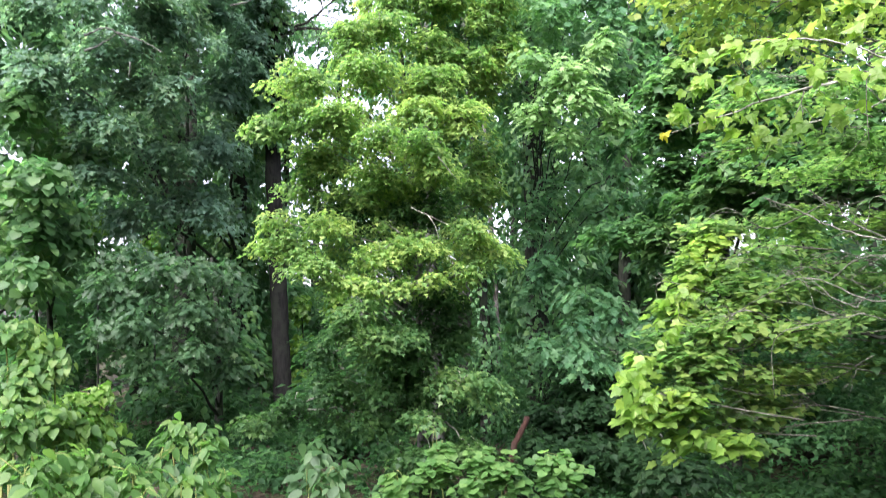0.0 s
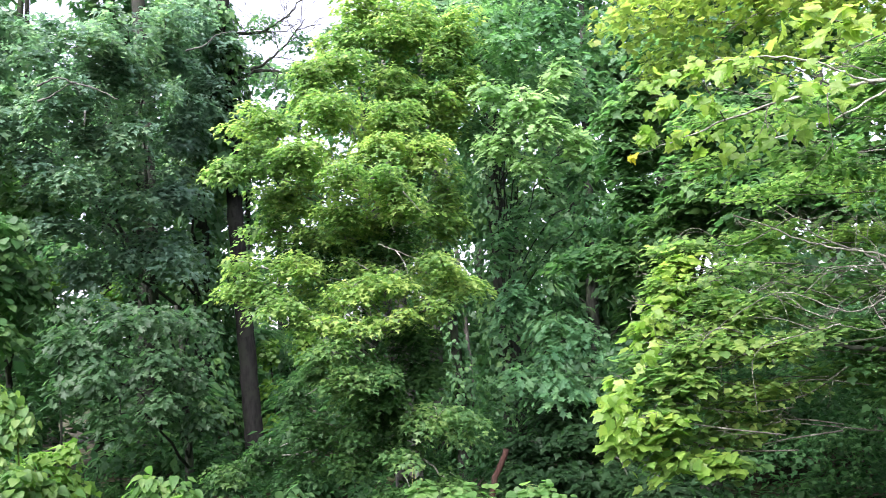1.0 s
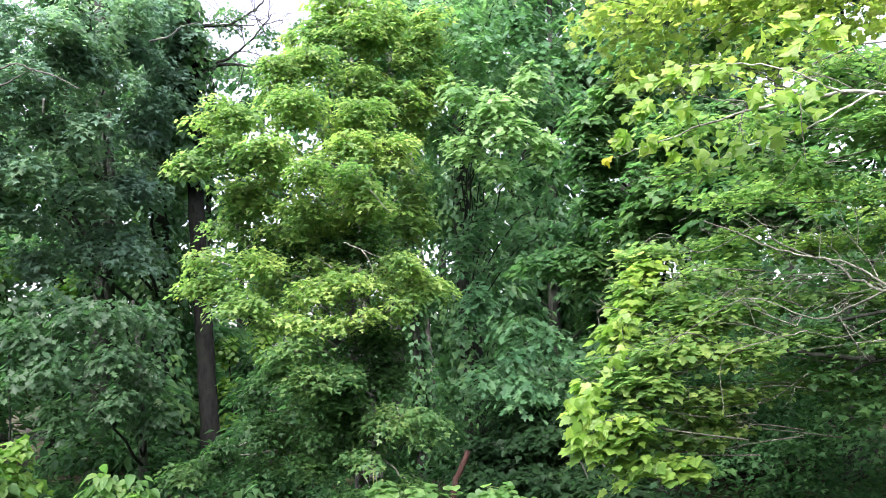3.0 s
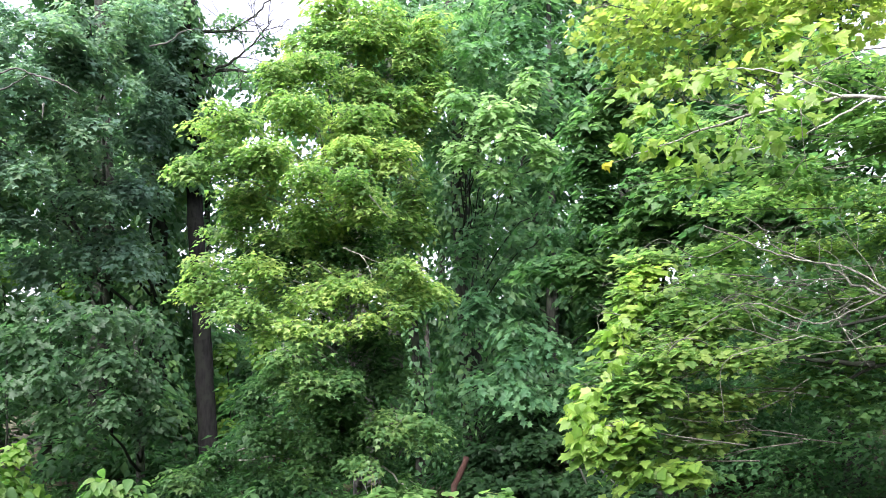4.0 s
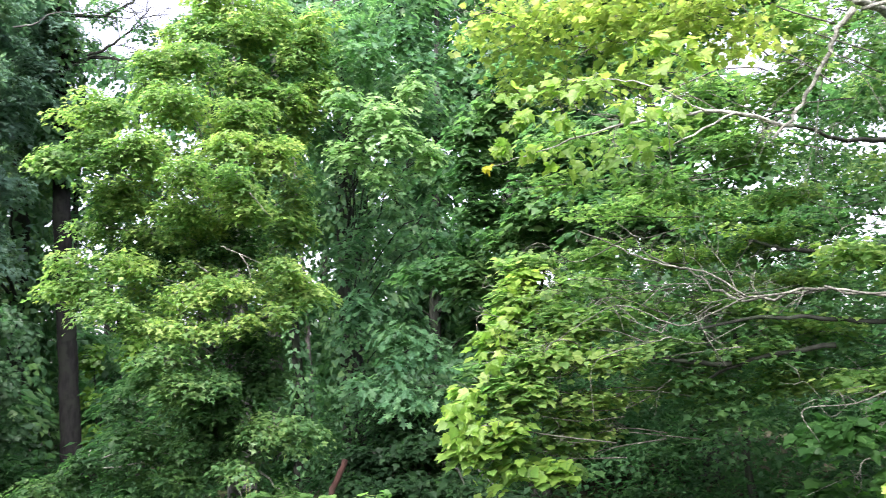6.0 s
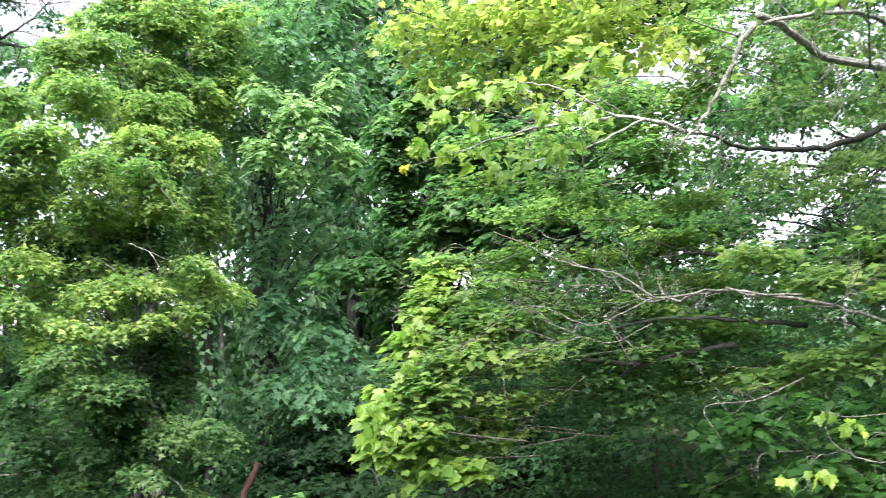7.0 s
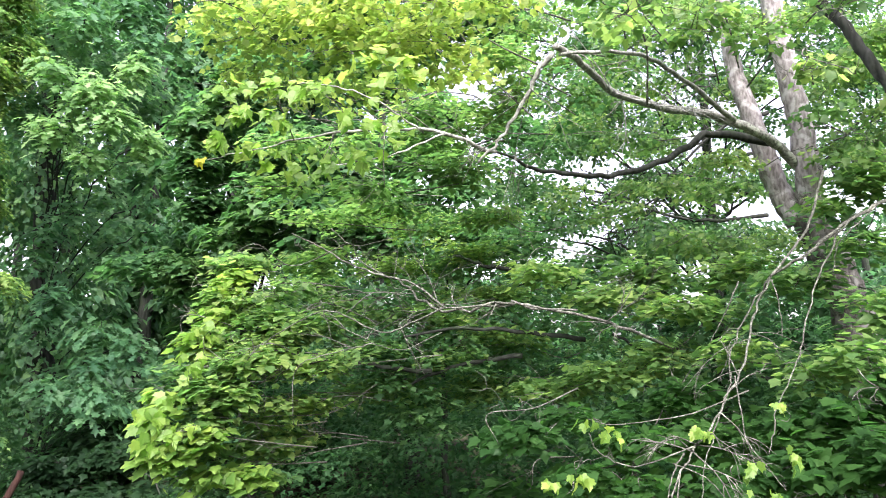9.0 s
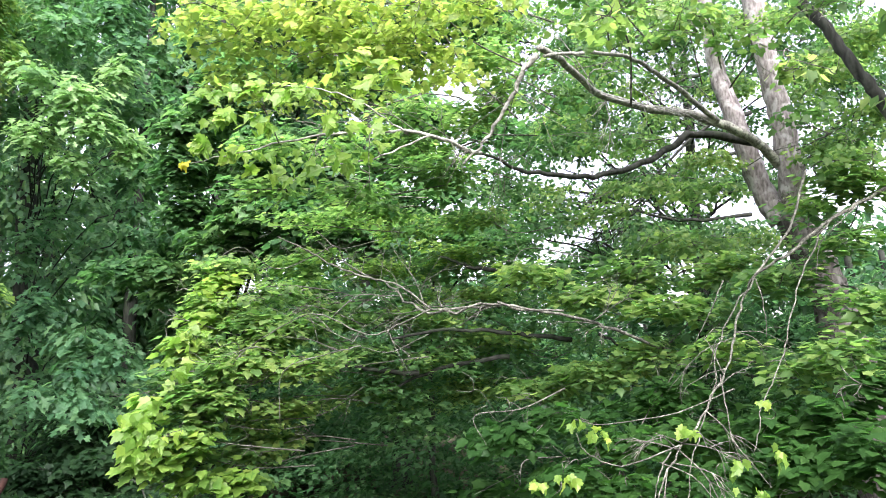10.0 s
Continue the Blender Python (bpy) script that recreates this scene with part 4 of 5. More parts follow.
tr = [(5.34, 3.55, 1.35), (5.29, 3.61, 1.83), (5.05, 3.73, 2.62)]
limb("trunk", [(tr[0][0] + 0.35, tr[0][1], -0.05)] + tr, 0.18, 0.13, BARK_PALE_SHADED, near, 16, 0.006, 10)
limb("stem", [(5.08, 3.71, 2.51), (5.00, 3.65, 2.80), (4.95, 3.64, 3.22), (4.90, 3.67, 3.65), (4.78, 3.67, 4.15), (4.67, 3.65, 4.82)], 0.098, 0.07, BARK_PALE, near, 14, 0.004, 8)
limb("stem", [(5.03, 3.78, 2.54), (4.95, 3.88, 2.81), (4.83, 3.94, 3.28), (4.80, 4.06, 3.77), (4.77, 4.11, 4.53)], 0.098, 0.055, BARK_PALE, near, 14, 0.004, 8)
limb("limb", [(4.94, 3.69, 2.93), (4.61, 3.64, 3.07), (4.07, 3.60, 3.15), (3.54, 3.56, 3.13), (3.00, 3.36, 3.08), (2.36, 2.85, 2.97), (1.88, 2.41, 2.80)], 0.040, 0.013, BARK_LIMB, near, 9, 0.003)
limb("limb", [(4.22, 3.59, 3.14), (3.67, 3.39, 3.21), (3.10, 3.09, 3.17), (2.57, 2.77, 3.03), (1.93, 2.45, 2.79)], 0.02, 0.007, BARK_LIMB, near, 8, 0.003)
limb("limb", [(1.88, 2.43, 2.78), (1.80, 2.48, 2.64), (1.72, 2.54, 2.47), (1.62, 2.59, 2.35)], 0.012, 0.005, BARK_LIMB, near, 7, 0.006)
limb("limb", [(4.76, 3.77, 3.10), (4.21, 3.78, 3.09), (3.61, 3.62, 2.81), (2.85, 3.28, 2.57), (2.20, 2.91, 2.44), (1.72, 2.62, 2.41)], 0.034, 0.005, BARK_DARK, near, 9, 0.006)
limb("limb", [(1.72, 2.62, 2.41), (1.36, 2.47, 2.41), (1.05, 2.46, 2.37), (0.83, 2.65, 2.35), (0.64, 2.84, 2.32)], 0.009, 0.0015, BARK_LIMB, near, 7, 0.003)
limb("limb", [(1.32, 2.47, 2.40), (1.09, 2.35, 2.45), (0.96, 2.44, 2.51), (0.84, 2.53, 2.54)], 0.004, 0.0012, BARK_LIMB, near, 6, 0.003)
limb("limb", [(1.40, 2.45, 2.40), (1.18, 2.48, 2.30), (1.02, 2.61, 2.28), (0.93, 2.70, 2.23)], 0.004, 0.0012, BARK_LIMB, near, 6, 0.003)
limb("limb", [(5.24, 3.61, 1.51), (4.06, 3.35, 1.54), (3.20, 3.10, 1.60), (2.60, 2.85, 1.70), (2.17, 2.68, 1.76), (1.79, 2.70, 1.81), (1.56, 2.83, 1.80)], 0.013, 0.004, BARK_TWIG, near, 8, 0.004)
limb("limb", [(1.79, 2.70, 1.81), (1.61, 2.92, 1.80), (1.73, 3.52, 1.97), (1.82, 4.23, 2.15), (1.97, 5.20, 2.47)], 0.0065, 0.004, BARK_TWIG, near, 7, 0.006)
limb("limb", [(3.79, 2.93, 4.05), (3.95, 2.77, 3.65), (4.08, 2.63, 3.34), (4.13, 2.52, 3.08), (4.23, 2.46, 2.88), (4.57, 2.45, 2.47)], 0.027, 0.036, BARK_GREY, near, 9, 0.004)
limb("limb", [(3.67, 2.03, 2.38), (3.42, 2.10, 2.25), (3.17, 2.13, 2.14), (3.05, 2.25, 2.01), (3.00, 2.41, 1.92), (2.95, 2.48, 1.75), (2.62, 2.26, 1.55), (2.17, 2.00, 1.37), (1.86, 1.86, 1.24), (1.75, 1.81, 1.11)], 0.0105, 0.002, BARK_TWIG, near, 8, 0.004)
limb("limb", [(3.17, 2.13, 2.14), (3.04, 2.18, 1.94), (2.85, 2.13, 1.72), (2.67, 2.05, 1.55), (2.38, 1.92, 1.40), (2.19, 1.81, 1.27)], 0.0045, 0.0015, BARK_TWIG, near, 7, 0.004)
limb("limb", [(3.00, 2.41, 1.92), (2.75, 2.42, 1.65), (2.50, 2.24, 1.45), (2.21, 2.08, 1.25), (2.03, 1.96, 1.09)], 0.004, 0.0015, BARK_TWIG, near, 7, 0.004)
# limbs in the shade of the boughs, darkened through BARK_DARK
for q in ([(3.62, 2.94, 1.44), (3.35, 3.09, 1.57), (2.99, 3.17, 1.61), (2.77, 3.22, 1.71)],
          [(2.79, 3.47, 1.69), (2.46, 3.59, 1.74), (2.15, 3.66, 1.76), (1.82, 3.72, 1.72)],
          [(2.51, 3.67, 1.61), (2.17, 3.77, 1.57), (1.85, 3.81, 1.46)],
          [(1.99, 3.75, 1.54), (1.74, 3.76, 1.57), (1.52, 3.74, 1.61)],
          [(2.57, 3.84, 2.11), (2.38, 3.84, 2.13), (2.19, 3.82, 2.17)]):
    limb("limb", q, 0.015, 0.007, BARK_DARK, near, 7, 0.004)
for q, r0, r1 in (([(2.94, 2.06, 2.32), (2.85, 2.08, 2.10), (2.74, 2.08, 1.99), (2.61, 2.09, 1.88)], 0.008, 0.006),
                  ([(3.06, 1.93, 2.16), (2.94, 1.95, 2.07), (2.91, 2.01, 2.00), (2.91, 2.04, 1.88)], 0.004, 0.002),
                  ([(2.47, 2.12, 1.86), (2.43, 2.17, 1.73), (2.39, 2.21, 1.63)], 0.004, 0.002),
                  ([(2.54, 2.03, 1.86), (2.56, 2.02, 1.76), (2.56, 2.02, 1.64)], 0.004, 0.002),
                  ([(2.33, 1.99, 1.46), (2.12, 2.06, 1.39), (1.88, 2.14, 1.36), (1.79, 2.21, 1.38)], 0.004, 0.0015),
                  ([(2.30, 2.02, 1.51), (2.23, 1.94, 1.38), (2.23, 1.92, 1.29), (2.21, 1.77, 1.16)], 0.004, 0.0015),
                  ([(1.88, 1.86, 1.29), (1.84, 1.88, 1.22), (1.82, 1.88, 1.13)], 0.004, 0.002),
                  ([(1.90, 1.84, 1.31), (1.77, 1.96, 1.25), (1.69, 2.03, 1.29), (1.67, 2.05, 1.35)], 0.0035, 0.0015),
                  ([(1.85, 1.88, 1.26), (1.91, 1.81, 1.22), (1.95, 1.76, 1.15)], 0.003, 0.0015),
                  ([(1.04, 3.12, 2.12), (1.16, 3.09, 2.06), (1.22, 2.97, 1.99), (1.29, 2.84, 1.93), (1.38, 2.70, 1.88), (1.44, 2.56, 1.78)], 0.003, 0.0055),
                  ([(1.44, 2.56, 1.78), (1.37, 2.71, 1.73), (1.27, 2.76, 1.70), (1.13, 2.92, 1.79), (1.04, 3.06, 1.75), (0.90, 3.21, 1.65)], 0.005, 0.002),
                  ([(1.25, 2.77, 1.66), (1.12, 2.82, 1.63), (0.98, 2.87, 1.57), (0.97, 2.87, 1.37)], 0.0028, 0.0015),
                  ([(1.43, 2.57, 1.69), (1.30, 2.64, 1.63), (1.21, 2.78, 1.67)], 0.0025, 0.0015),
                  ([(1.59, 2.35, 1.79), (1.69, 2.29, 1.76), (1.78, 2.22, 1.75)], 0.006, 0.005),
                  ([(1.15, 2.80, 1.77), (1.25, 2.76, 1.85), (1.37, 2.71, 1.83)], 0.0025, 0.0015),
                  ([(1.19, 3.07, 2.14), (1.28, 3.04, 2.07), (1.43, 2.98, 2.10)], 0.0025, 0.0015)):
    limb("branchlet", q, 0.75 * r0, 0.75 * r1, BARK_TWIG, near, 6, 0.0015)
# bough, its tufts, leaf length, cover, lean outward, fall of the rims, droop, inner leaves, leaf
# rim and top leaves carry light in their colour, hanging and inner ones shade
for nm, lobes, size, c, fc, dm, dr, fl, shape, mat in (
        ("rim_bough", NEAR_RIM, 0.056, 1.0, 0.2, 0.3, 0.15, 0.0, MAPLE, LEAF_RIM_LIT), ("low_bough", NEAR_EDGE, 0.044, 0.9, 0.08, 0.15, 0.08, 0.0, MAPLE, LEAF_NEAR),
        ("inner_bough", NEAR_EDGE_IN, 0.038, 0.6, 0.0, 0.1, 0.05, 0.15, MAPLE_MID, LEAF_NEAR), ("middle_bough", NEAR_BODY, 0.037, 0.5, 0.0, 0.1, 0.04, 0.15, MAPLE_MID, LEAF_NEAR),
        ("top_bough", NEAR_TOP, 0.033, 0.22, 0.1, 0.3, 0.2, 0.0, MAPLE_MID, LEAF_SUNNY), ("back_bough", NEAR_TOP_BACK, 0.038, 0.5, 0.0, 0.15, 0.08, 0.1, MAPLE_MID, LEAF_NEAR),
        ("side_bough", NEAR_RIGHT, 0.050, 0.7, 0.05, 0.1, 0.06, 0.15, MAPLE_MID, LEAF_NEAR), ("hanging_bough", NEAR_LOWRIGHT, 0.050, 0.75, 0.12, 0.15, 0.10, 0.15, MAPLE, LEAF_HANG_SHADED),
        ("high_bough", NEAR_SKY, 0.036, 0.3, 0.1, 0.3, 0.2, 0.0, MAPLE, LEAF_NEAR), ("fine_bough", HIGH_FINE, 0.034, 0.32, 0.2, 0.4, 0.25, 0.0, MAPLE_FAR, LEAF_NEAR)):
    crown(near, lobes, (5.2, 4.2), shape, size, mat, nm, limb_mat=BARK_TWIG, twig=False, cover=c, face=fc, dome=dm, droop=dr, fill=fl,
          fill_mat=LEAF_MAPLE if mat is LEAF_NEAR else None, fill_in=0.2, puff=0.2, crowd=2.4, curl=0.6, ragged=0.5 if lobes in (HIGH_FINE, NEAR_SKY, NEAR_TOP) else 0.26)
    if lobes is not NEAR_RIM:
        bough_twigs(near, lobes, (5.2, 4.2), BARK_TWIG, side=2 if lobes is HIGH_FINE else 4)
# added crown that stays out of view and only blocks light
crown(near, SHADE_BOUGHS + [(2.4, 0.9, 4.8, 0.8, 0.35), (3.4, 0.4, 5.0, 1.0, 0.35), (3.2, 1.8, 4.6, 0.8, 0.3), (4.3, 1.5, 4.8, 1.0, 0.35)], (5.2, 4.2), SPECK, 0.11, LEAF_NEAR, "unseen_shade_crown", limb_mat=BARK_LIMB, puff=0.4, cover=0.7, fill=0)
TIP_LEAVES = [
    (0.63, 2.55, 2.48, 0.07, 0.04), (0.67, 2.51, 2.40, 0.06, 0.03), (0.77, 2.44, 2.37, 0.07, 0.03),
    (0.88, 2.32, 2.46, 0.07, 0.03), (0.81, 2.45, 2.48, 0.07, 0.03), (0.92, 2.02, 2.45, 0.05, 0.04),
    (1.01, 2.35, 2.39, 0.07, 0.04), (1.14, 2.36, 2.37, 0.08, 0.04), (0.66, 2.74, 2.37, 0.05, 0.03),
    (0.86, 2.60, 2.29, 0.08, 0.04), (0.98, 2.57, 2.26, 0.07, 0.05), (1.09, 2.47, 2.29, 0.08, 0.04),
    (0.77, 2.72, 2.34, 0.07, 0.03), (1.08, 2.12, 2.47, 0.07, 0.04),
]
HANG_LEAVES = [
    (1.55, 1.89, 1.40, 0.04, 0.03), (1.57, 1.81, 1.36, 0.04, 0.03), (1.46, 1.82, 1.25, 0.03, 0.02),
    (1.39, 1.87, 1.24, 0.03, 0.01), (1.98, 1.91, 1.34, 0.03, 0.02), (1.93, 1.65, 1.26, 0.02, 0.02),
    (2.09, 1.63, 1.28, 0.02, 0.03), (1.95, 1.62, 1.19, 0.04, 0.02), (2.38, 1.92, 1.41, 0.03, 0.02),
]
LEAF_SHAPES = []
for k in range(6):
    lv, lt = MAPLE_FINE
    lv = lv.copy(); lv[:, 2] *= 0.4 + 0.3 * k; lv[:, 0] *= 0.88 + 0.05 * k; lv[:, 1] += 0.06 * rng.normal(0, 1, len(lv)) * (np.abs(lv[:, 0]) > 0.1)
    LEAF_SHAPES.append(mesh_of("leaf", [tuple(q) for q in lv], [tuple(int(i) for i in q) for q in lt], False))
RIM_LEAVES = [
    (0.57, 3.47, 1.39, 0.06, 0.06), (0.57, 3.47, 1.27, 0.06, 0.06), (0.65, 3.52, 1.46, 0.07, 0.05),
    (0.67, 3.45, 1.32, 0.06, 0.05), (0.75, 3.60, 1.59, 0.08, 0.05), (0.85, 3.78, 1.75, 0.08, 0.06),
    (1.00, 4.04, 1.97, 0.09, 0.07),
]
single_leaves(near, RIM_LEAVES, 14, 0.052, LEAF_PIECE, LEAF_SHAPES, 0.6)
single_leaves(near, TIP_LEAVES, 14, 0.047, LEAF_PIECE, LEAF_SHAPES)
YELLOW_TIP = [
    (0.62, 2.85, 2.32, 0.02, 0.01),
]
YELLOW_SHAPES = [m.copy() for m in LEAF_SHAPES]
for m in YELLOW_SHAPES:
    m.materials.clear()
single_leaves(near, YELLOW_TIP, 3, 0.045, LEAF_YELLOW, YELLOW_SHAPES)
single_leaves(near, HANG_LEAVES, 7, 0.030, LEAF_PIECE, LEAF_SHAPES, 1.3)
side_twigs(near, [(1.79, 2.70, 1.81), (1.61, 2.92, 1.80), (1.73, 3.52, 1.97), (1.82, 4.23, 2.15), (1.97, 5.20, 2.47)], 14, 0.28, BARK_TWIG, 0.02)
side_twigs(near, [(3.20, 3.10, 1.60), (2.60, 2.85, 1.70), (2.17, 2.68, 1.76), (1.79, 2.70, 1.81), (1.56, 2.83, 1.80), (1.37, 3.04, 1.70), (1.14, 3.24, 1.57)], 16, 0.24, BARK_TWIG, 0.04)
side_twigs(near, [(1.88, 2.43, 2.78), (1.80, 2.48, 2.64), (1.72, 2.54, 2.47), (1.62, 2.59, 2.35)], 5, 0.3, BARK_TWIG, 0.15, 0.002)
side_twigs(near, [(2.85, 3.28, 2.57), (2.20, 2.91, 2.44), (1.72, 2.62, 2.41), (1.36, 2.47, 2.41), (1.05, 2.46, 2.37), (0.83, 2.65, 2.35)], 10, 0.3, BARK_TWIG, 0.06, 0.0022)
side_twigs(near, [(3.00, 2.41, 1.92), (2.95, 2.48, 1.75), (2.62, 2.26, 1.55), (2.17, 2.00, 1.37), (1.86, 1.86, 1.24), (1.75, 1.81, 1.11)], 16, 0.26, BARK_TWIG, 0.2)
side_twigs(near, [(4.07, 3.60, 3.15), (3.54, 3.56, 3.13), (3.00, 3.36, 3.08), (2.36, 2.85, 2.97)], 10, 0.5, BARK_LIMB, 0.1, 0.004)

MAPLE_BEHIND = [
    (2.45, 5.98, 3.06, 0.36, 0.21), (2.97, 5.78, 2.97, 0.36, 0.21), (3.47, 5.53, 2.79, 0.36, 0.17),
    (2.39, 6.32, 3.53, 0.33, 0.22), (2.93, 6.11, 3.48, 0.38, 0.22), (3.48, 5.90, 3.23, 0.35, 0.18),
    (3.72, 5.42, 2.56, 0.33, 0.14), (3.39, 6.10, 3.85, 0.36, 0.21), (2.86, 6.27, 4.09, 0.36, 0.21),
    (2.22, 6.16, 2.66, 0.31, 0.17), (2.66, 5.79, 2.53, 0.35, 0.14), (3.15, 5.55, 2.47, 0.35, 0.14),
    (3.3, 6.9, 4.95, 0.6, 0.35), (3.9, 6.6, 5.1, 0.6, 0.35), (2.8, 7.2, 5.2, 0.6, 0.35), (2.3, 7.3, 5.0, 0.5, 0.35),
    (2.47, 6.51, 4.44, 0.35, 0.21), (4.23, 5.33, 2.38, 0.39, 0.13), (3.84, 5.78, 3.65, 0.21, 0.21),
]
behind = thing("maple_tree", 3.9, 7.2, 0, "shaded maple with dark leaves behind the near boughs", "tree", "trees of the wood")
line = trunk_of(behind, [(3.9, 7.2, -0.05), (3.9, 7.2, 1.5), (3.85, 7.1, 3), (3.8, 7.0, 5)], 0.035, 0.015, BARK_DARK)
crown(behind, MAPLE_BEHIND, (3.9, 7.2), MAPLE_FAR, 0.085, LEAF_MAPLE, limb_mat=BARK_DARK, limb_r=0.015, trunk_line=line, puff=0.2, dome=0.3, face=0.1, droop=0.1, fill=0.3)

# ---- trees against the sky, behind the near maple ----
SKY_TREE = [
    (5.90, 6.39, 5.51, 0.61, 0.27), (6.44, 5.89, 5.47, 0.61, 0.27), (7.23, 5.09, 5.21, 0.61, 0.34),
    (7.79, 4.72, 4.48, 0.47, 0.41), (5.11, 7.03, 4.09, 0.39, 0.32), (5.86, 6.80, 2.74, 0.58, 0.19),
    (5.01, 5.83, 3.97, 0.51, 0.29), (4.88, 6.05, 3.68, 0.40, 0.23), (5.74, 6.04, 3.52, 0.48, 0.22),
    (6.11, 5.70, 3.42, 0.48, 0.24), (4.61, 6.59, 4.46, 0.36, 0.36), (5.37, 6.47, 4.92, 0.58, 0.26),
    (6.01, 5.85, 4.98, 0.58, 0.23), (6.33, 5.51, 4.41, 0.50, 0.23), (6.08, 6.55, 3.03, 0.51, 0.23),
    (6.15, 5.81, 2.85, 0.48, 0.22), (6.86, 5.65, 3.35, 0.45, 0.26), (7.37, 4.84, 3.68, 0.58, 0.45),
    (7.15, 4.79, 4.41, 0.45, 0.45), (4.90, 7.34, 3.56, 0.51, 0.26), (7.00, 5.84, 4.10, 0.40, 0.27),
    (6.41, 6.43, 4.20, 0.54, 0.34), (7.07, 5.36, 4.85, 0.40, 0.40), (6.17, 6.89, 3.56, 0.54, 0.27),
    (4.53, 6.96, 5.15, 0.45, 0.32), (4.85, 6.67, 5.29, 0.45, 0.26),
    (4.19, 6.06, 3.22, 0.42, 0.25), (4.47, 5.95, 2.84, 0.42, 0.25), 
    (4.13, 6.20, 2.81, 0.42, 0.25), (4.57, 5.66, 3.60, 0.42, 0.25), (5.27, 5.31, 2.65, 0.42, 0.25), (4.71, 5.29, 4.20, 0.42, 0.25), 
    (5.92, 5.03, 2.77, 0.36, 0.20), (5.71, 5.29, 2.66, 0.36, 0.20),
]
sky_tree = thing("maple_tree", 7.2, 6.6, 0, "thin-leaved tree seen against the white sky", "tree", "trees of the wood")
line = trunk_of(sky_tree, [(7.2, 6.6, -0.05), (7.2, 6.6, 2), (7.1, 6.5, 4), (7.0, 6.4, 7)], 0.1, 0.03, BARK_DARK)
crown(sky_tree, SKY_TREE, (7.2, 6.6), SPECK, 0.060, LEAF_MAPLE, limb_mat=BARK_DARK, limb_r=0.02, trunk_line=line, puff=0.3, crowd=1.7, cover=0.75, ragged=0.6, fill=0)
for q in ([(6.62, 5.19, 3.64), (6.07, 5.59, 3.45), (5.53, 5.94, 3.07), (5.13, 6.09, 2.79)], [(6.53, 5.16, 3.97), (6.06, 5.47, 3.77), (5.67, 5.75, 3.27), (5.33, 5.92, 2.77)], [(6.50, 5.28, 4.48), (5.93, 5.67, 4.34), (5.44, 6.01, 3.96), (4.98, 6.17, 3.84)],
          [(6.50, 5.24, 2.95), (5.89, 5.62, 2.92), (5.27, 5.89, 3.10), (4.73, 6.10, 2.99)], [(6.47, 5.34, 4.98), (5.84, 5.76, 4.91), (5.20, 6.19, 4.66), (4.67, 6.37, 4.58)], [(6.90, 4.92, 3.36), (7.02, 4.59, 3.74), (7.16, 4.34, 3.80), (7.27, 4.05, 3.99)]):
    limb("limb", q, 0.022, 0.005, BARK_DARK, sky_tree, 6, 0.01)
    side_twigs(sky_tree, q, 12, 0.6, BARK_DARK, 0.03, 0.007)

# ---- far woods ----
def far_tree(x, y, h, s=0.17, low=0.12, cover=1.9):
    t = thing("woodland_tree", x, y, 0, "tall shaded tree deep in the wood", "tree", "trees deep in the wood")
    lean = rng.normal(0, 0.3, 2)
    line = trunk_of(t, [(x, y, -0.05), (x + lean[0] * 0.4, y + lean[1] * 0.4, h * 0.4), (x + lean[0], y + lean[1], h)], 0.10 + 0.006 * h, 0.04, BARK_DARK, 10)
    lobes = []
    for k in range(int(h * 2.0)):
        z = h * (low + (1 - low) * rng.uniform())
        a, r = rng.uniform(0, 2 * math.pi), rng.uniform(0.4, 2.4) * (1.15 - 0.6 * z / h)
        lobes.append((x + r * math.cos(a), y + r * math.sin(a), z, rng.uniform(0.6, 1.1), rng.uniform(0.35, 0.6)))
    crown(t, lobes, (x, y), SPECK, s, LEAF_FAR, limb_mat=BARK_DARK, trunk_line=line, limb_r=0.03, puff=0.42, cover=0.5 * cover, ragged=0.35, twig=False, fill=0)


for k in range(30):
    a = radians(-36 + 62 * ((k * 0.618) % 1.0) + rng.normal(0, 1))
    d = 15.0 + 13 * ((k * 0.377) % 1.0)
    far_tree(d * math.sin(a), d * math.cos(a), rng.uniform(9, 11.5), 0.25, 0.08, 1.6)
for k in range(4):
    a = radians(-38 + 6 * k)
    d = 16.5 + 2.5 * (k % 2)
    far_tree(d * math.sin(a), d * math.cos(a), rng.uniform(12, 13.5), 0.24, 0.3, 1.8)
# lower trees under the open sky
for k in range(14):
    a = radians(26 + 40 * ((k * 0.618) % 1.0))
    d = 11.0 + 12 * ((k * 0.377) % 1.0)
    far_tree(d * math.sin(a), d * math.cos(a), 1.6 + 0.13 * d + rng.uniform(-0.3, 0.5), 0.165, 0.05, 2.2)


# unseen trees added across the clearing to block light, nearest on the right
for k in range(16):
    a = radians(85 + 190 * (k + 0.3 * rng.uniform()) / 16)
    d = (8.5 + 3 * ((k * 0.618) % 1.0)) if a < radians(165) else 17 + 5 * ((k * 0.618) % 1.0)
    far_tree(d * math.sin(a), d * math.cos(a), rng.uniform(9, 12), 0.7, 0.1, 1.8)


for x, y in ((-8.4, 14.2), (-7.0, 15.2), (-0.9, 14.6), (0.6, 15.2), (1.9, 14.8), (3.3, 14.4)):
    far_tree(x, y, 9.5, 0.20, 0.04, 2.2)

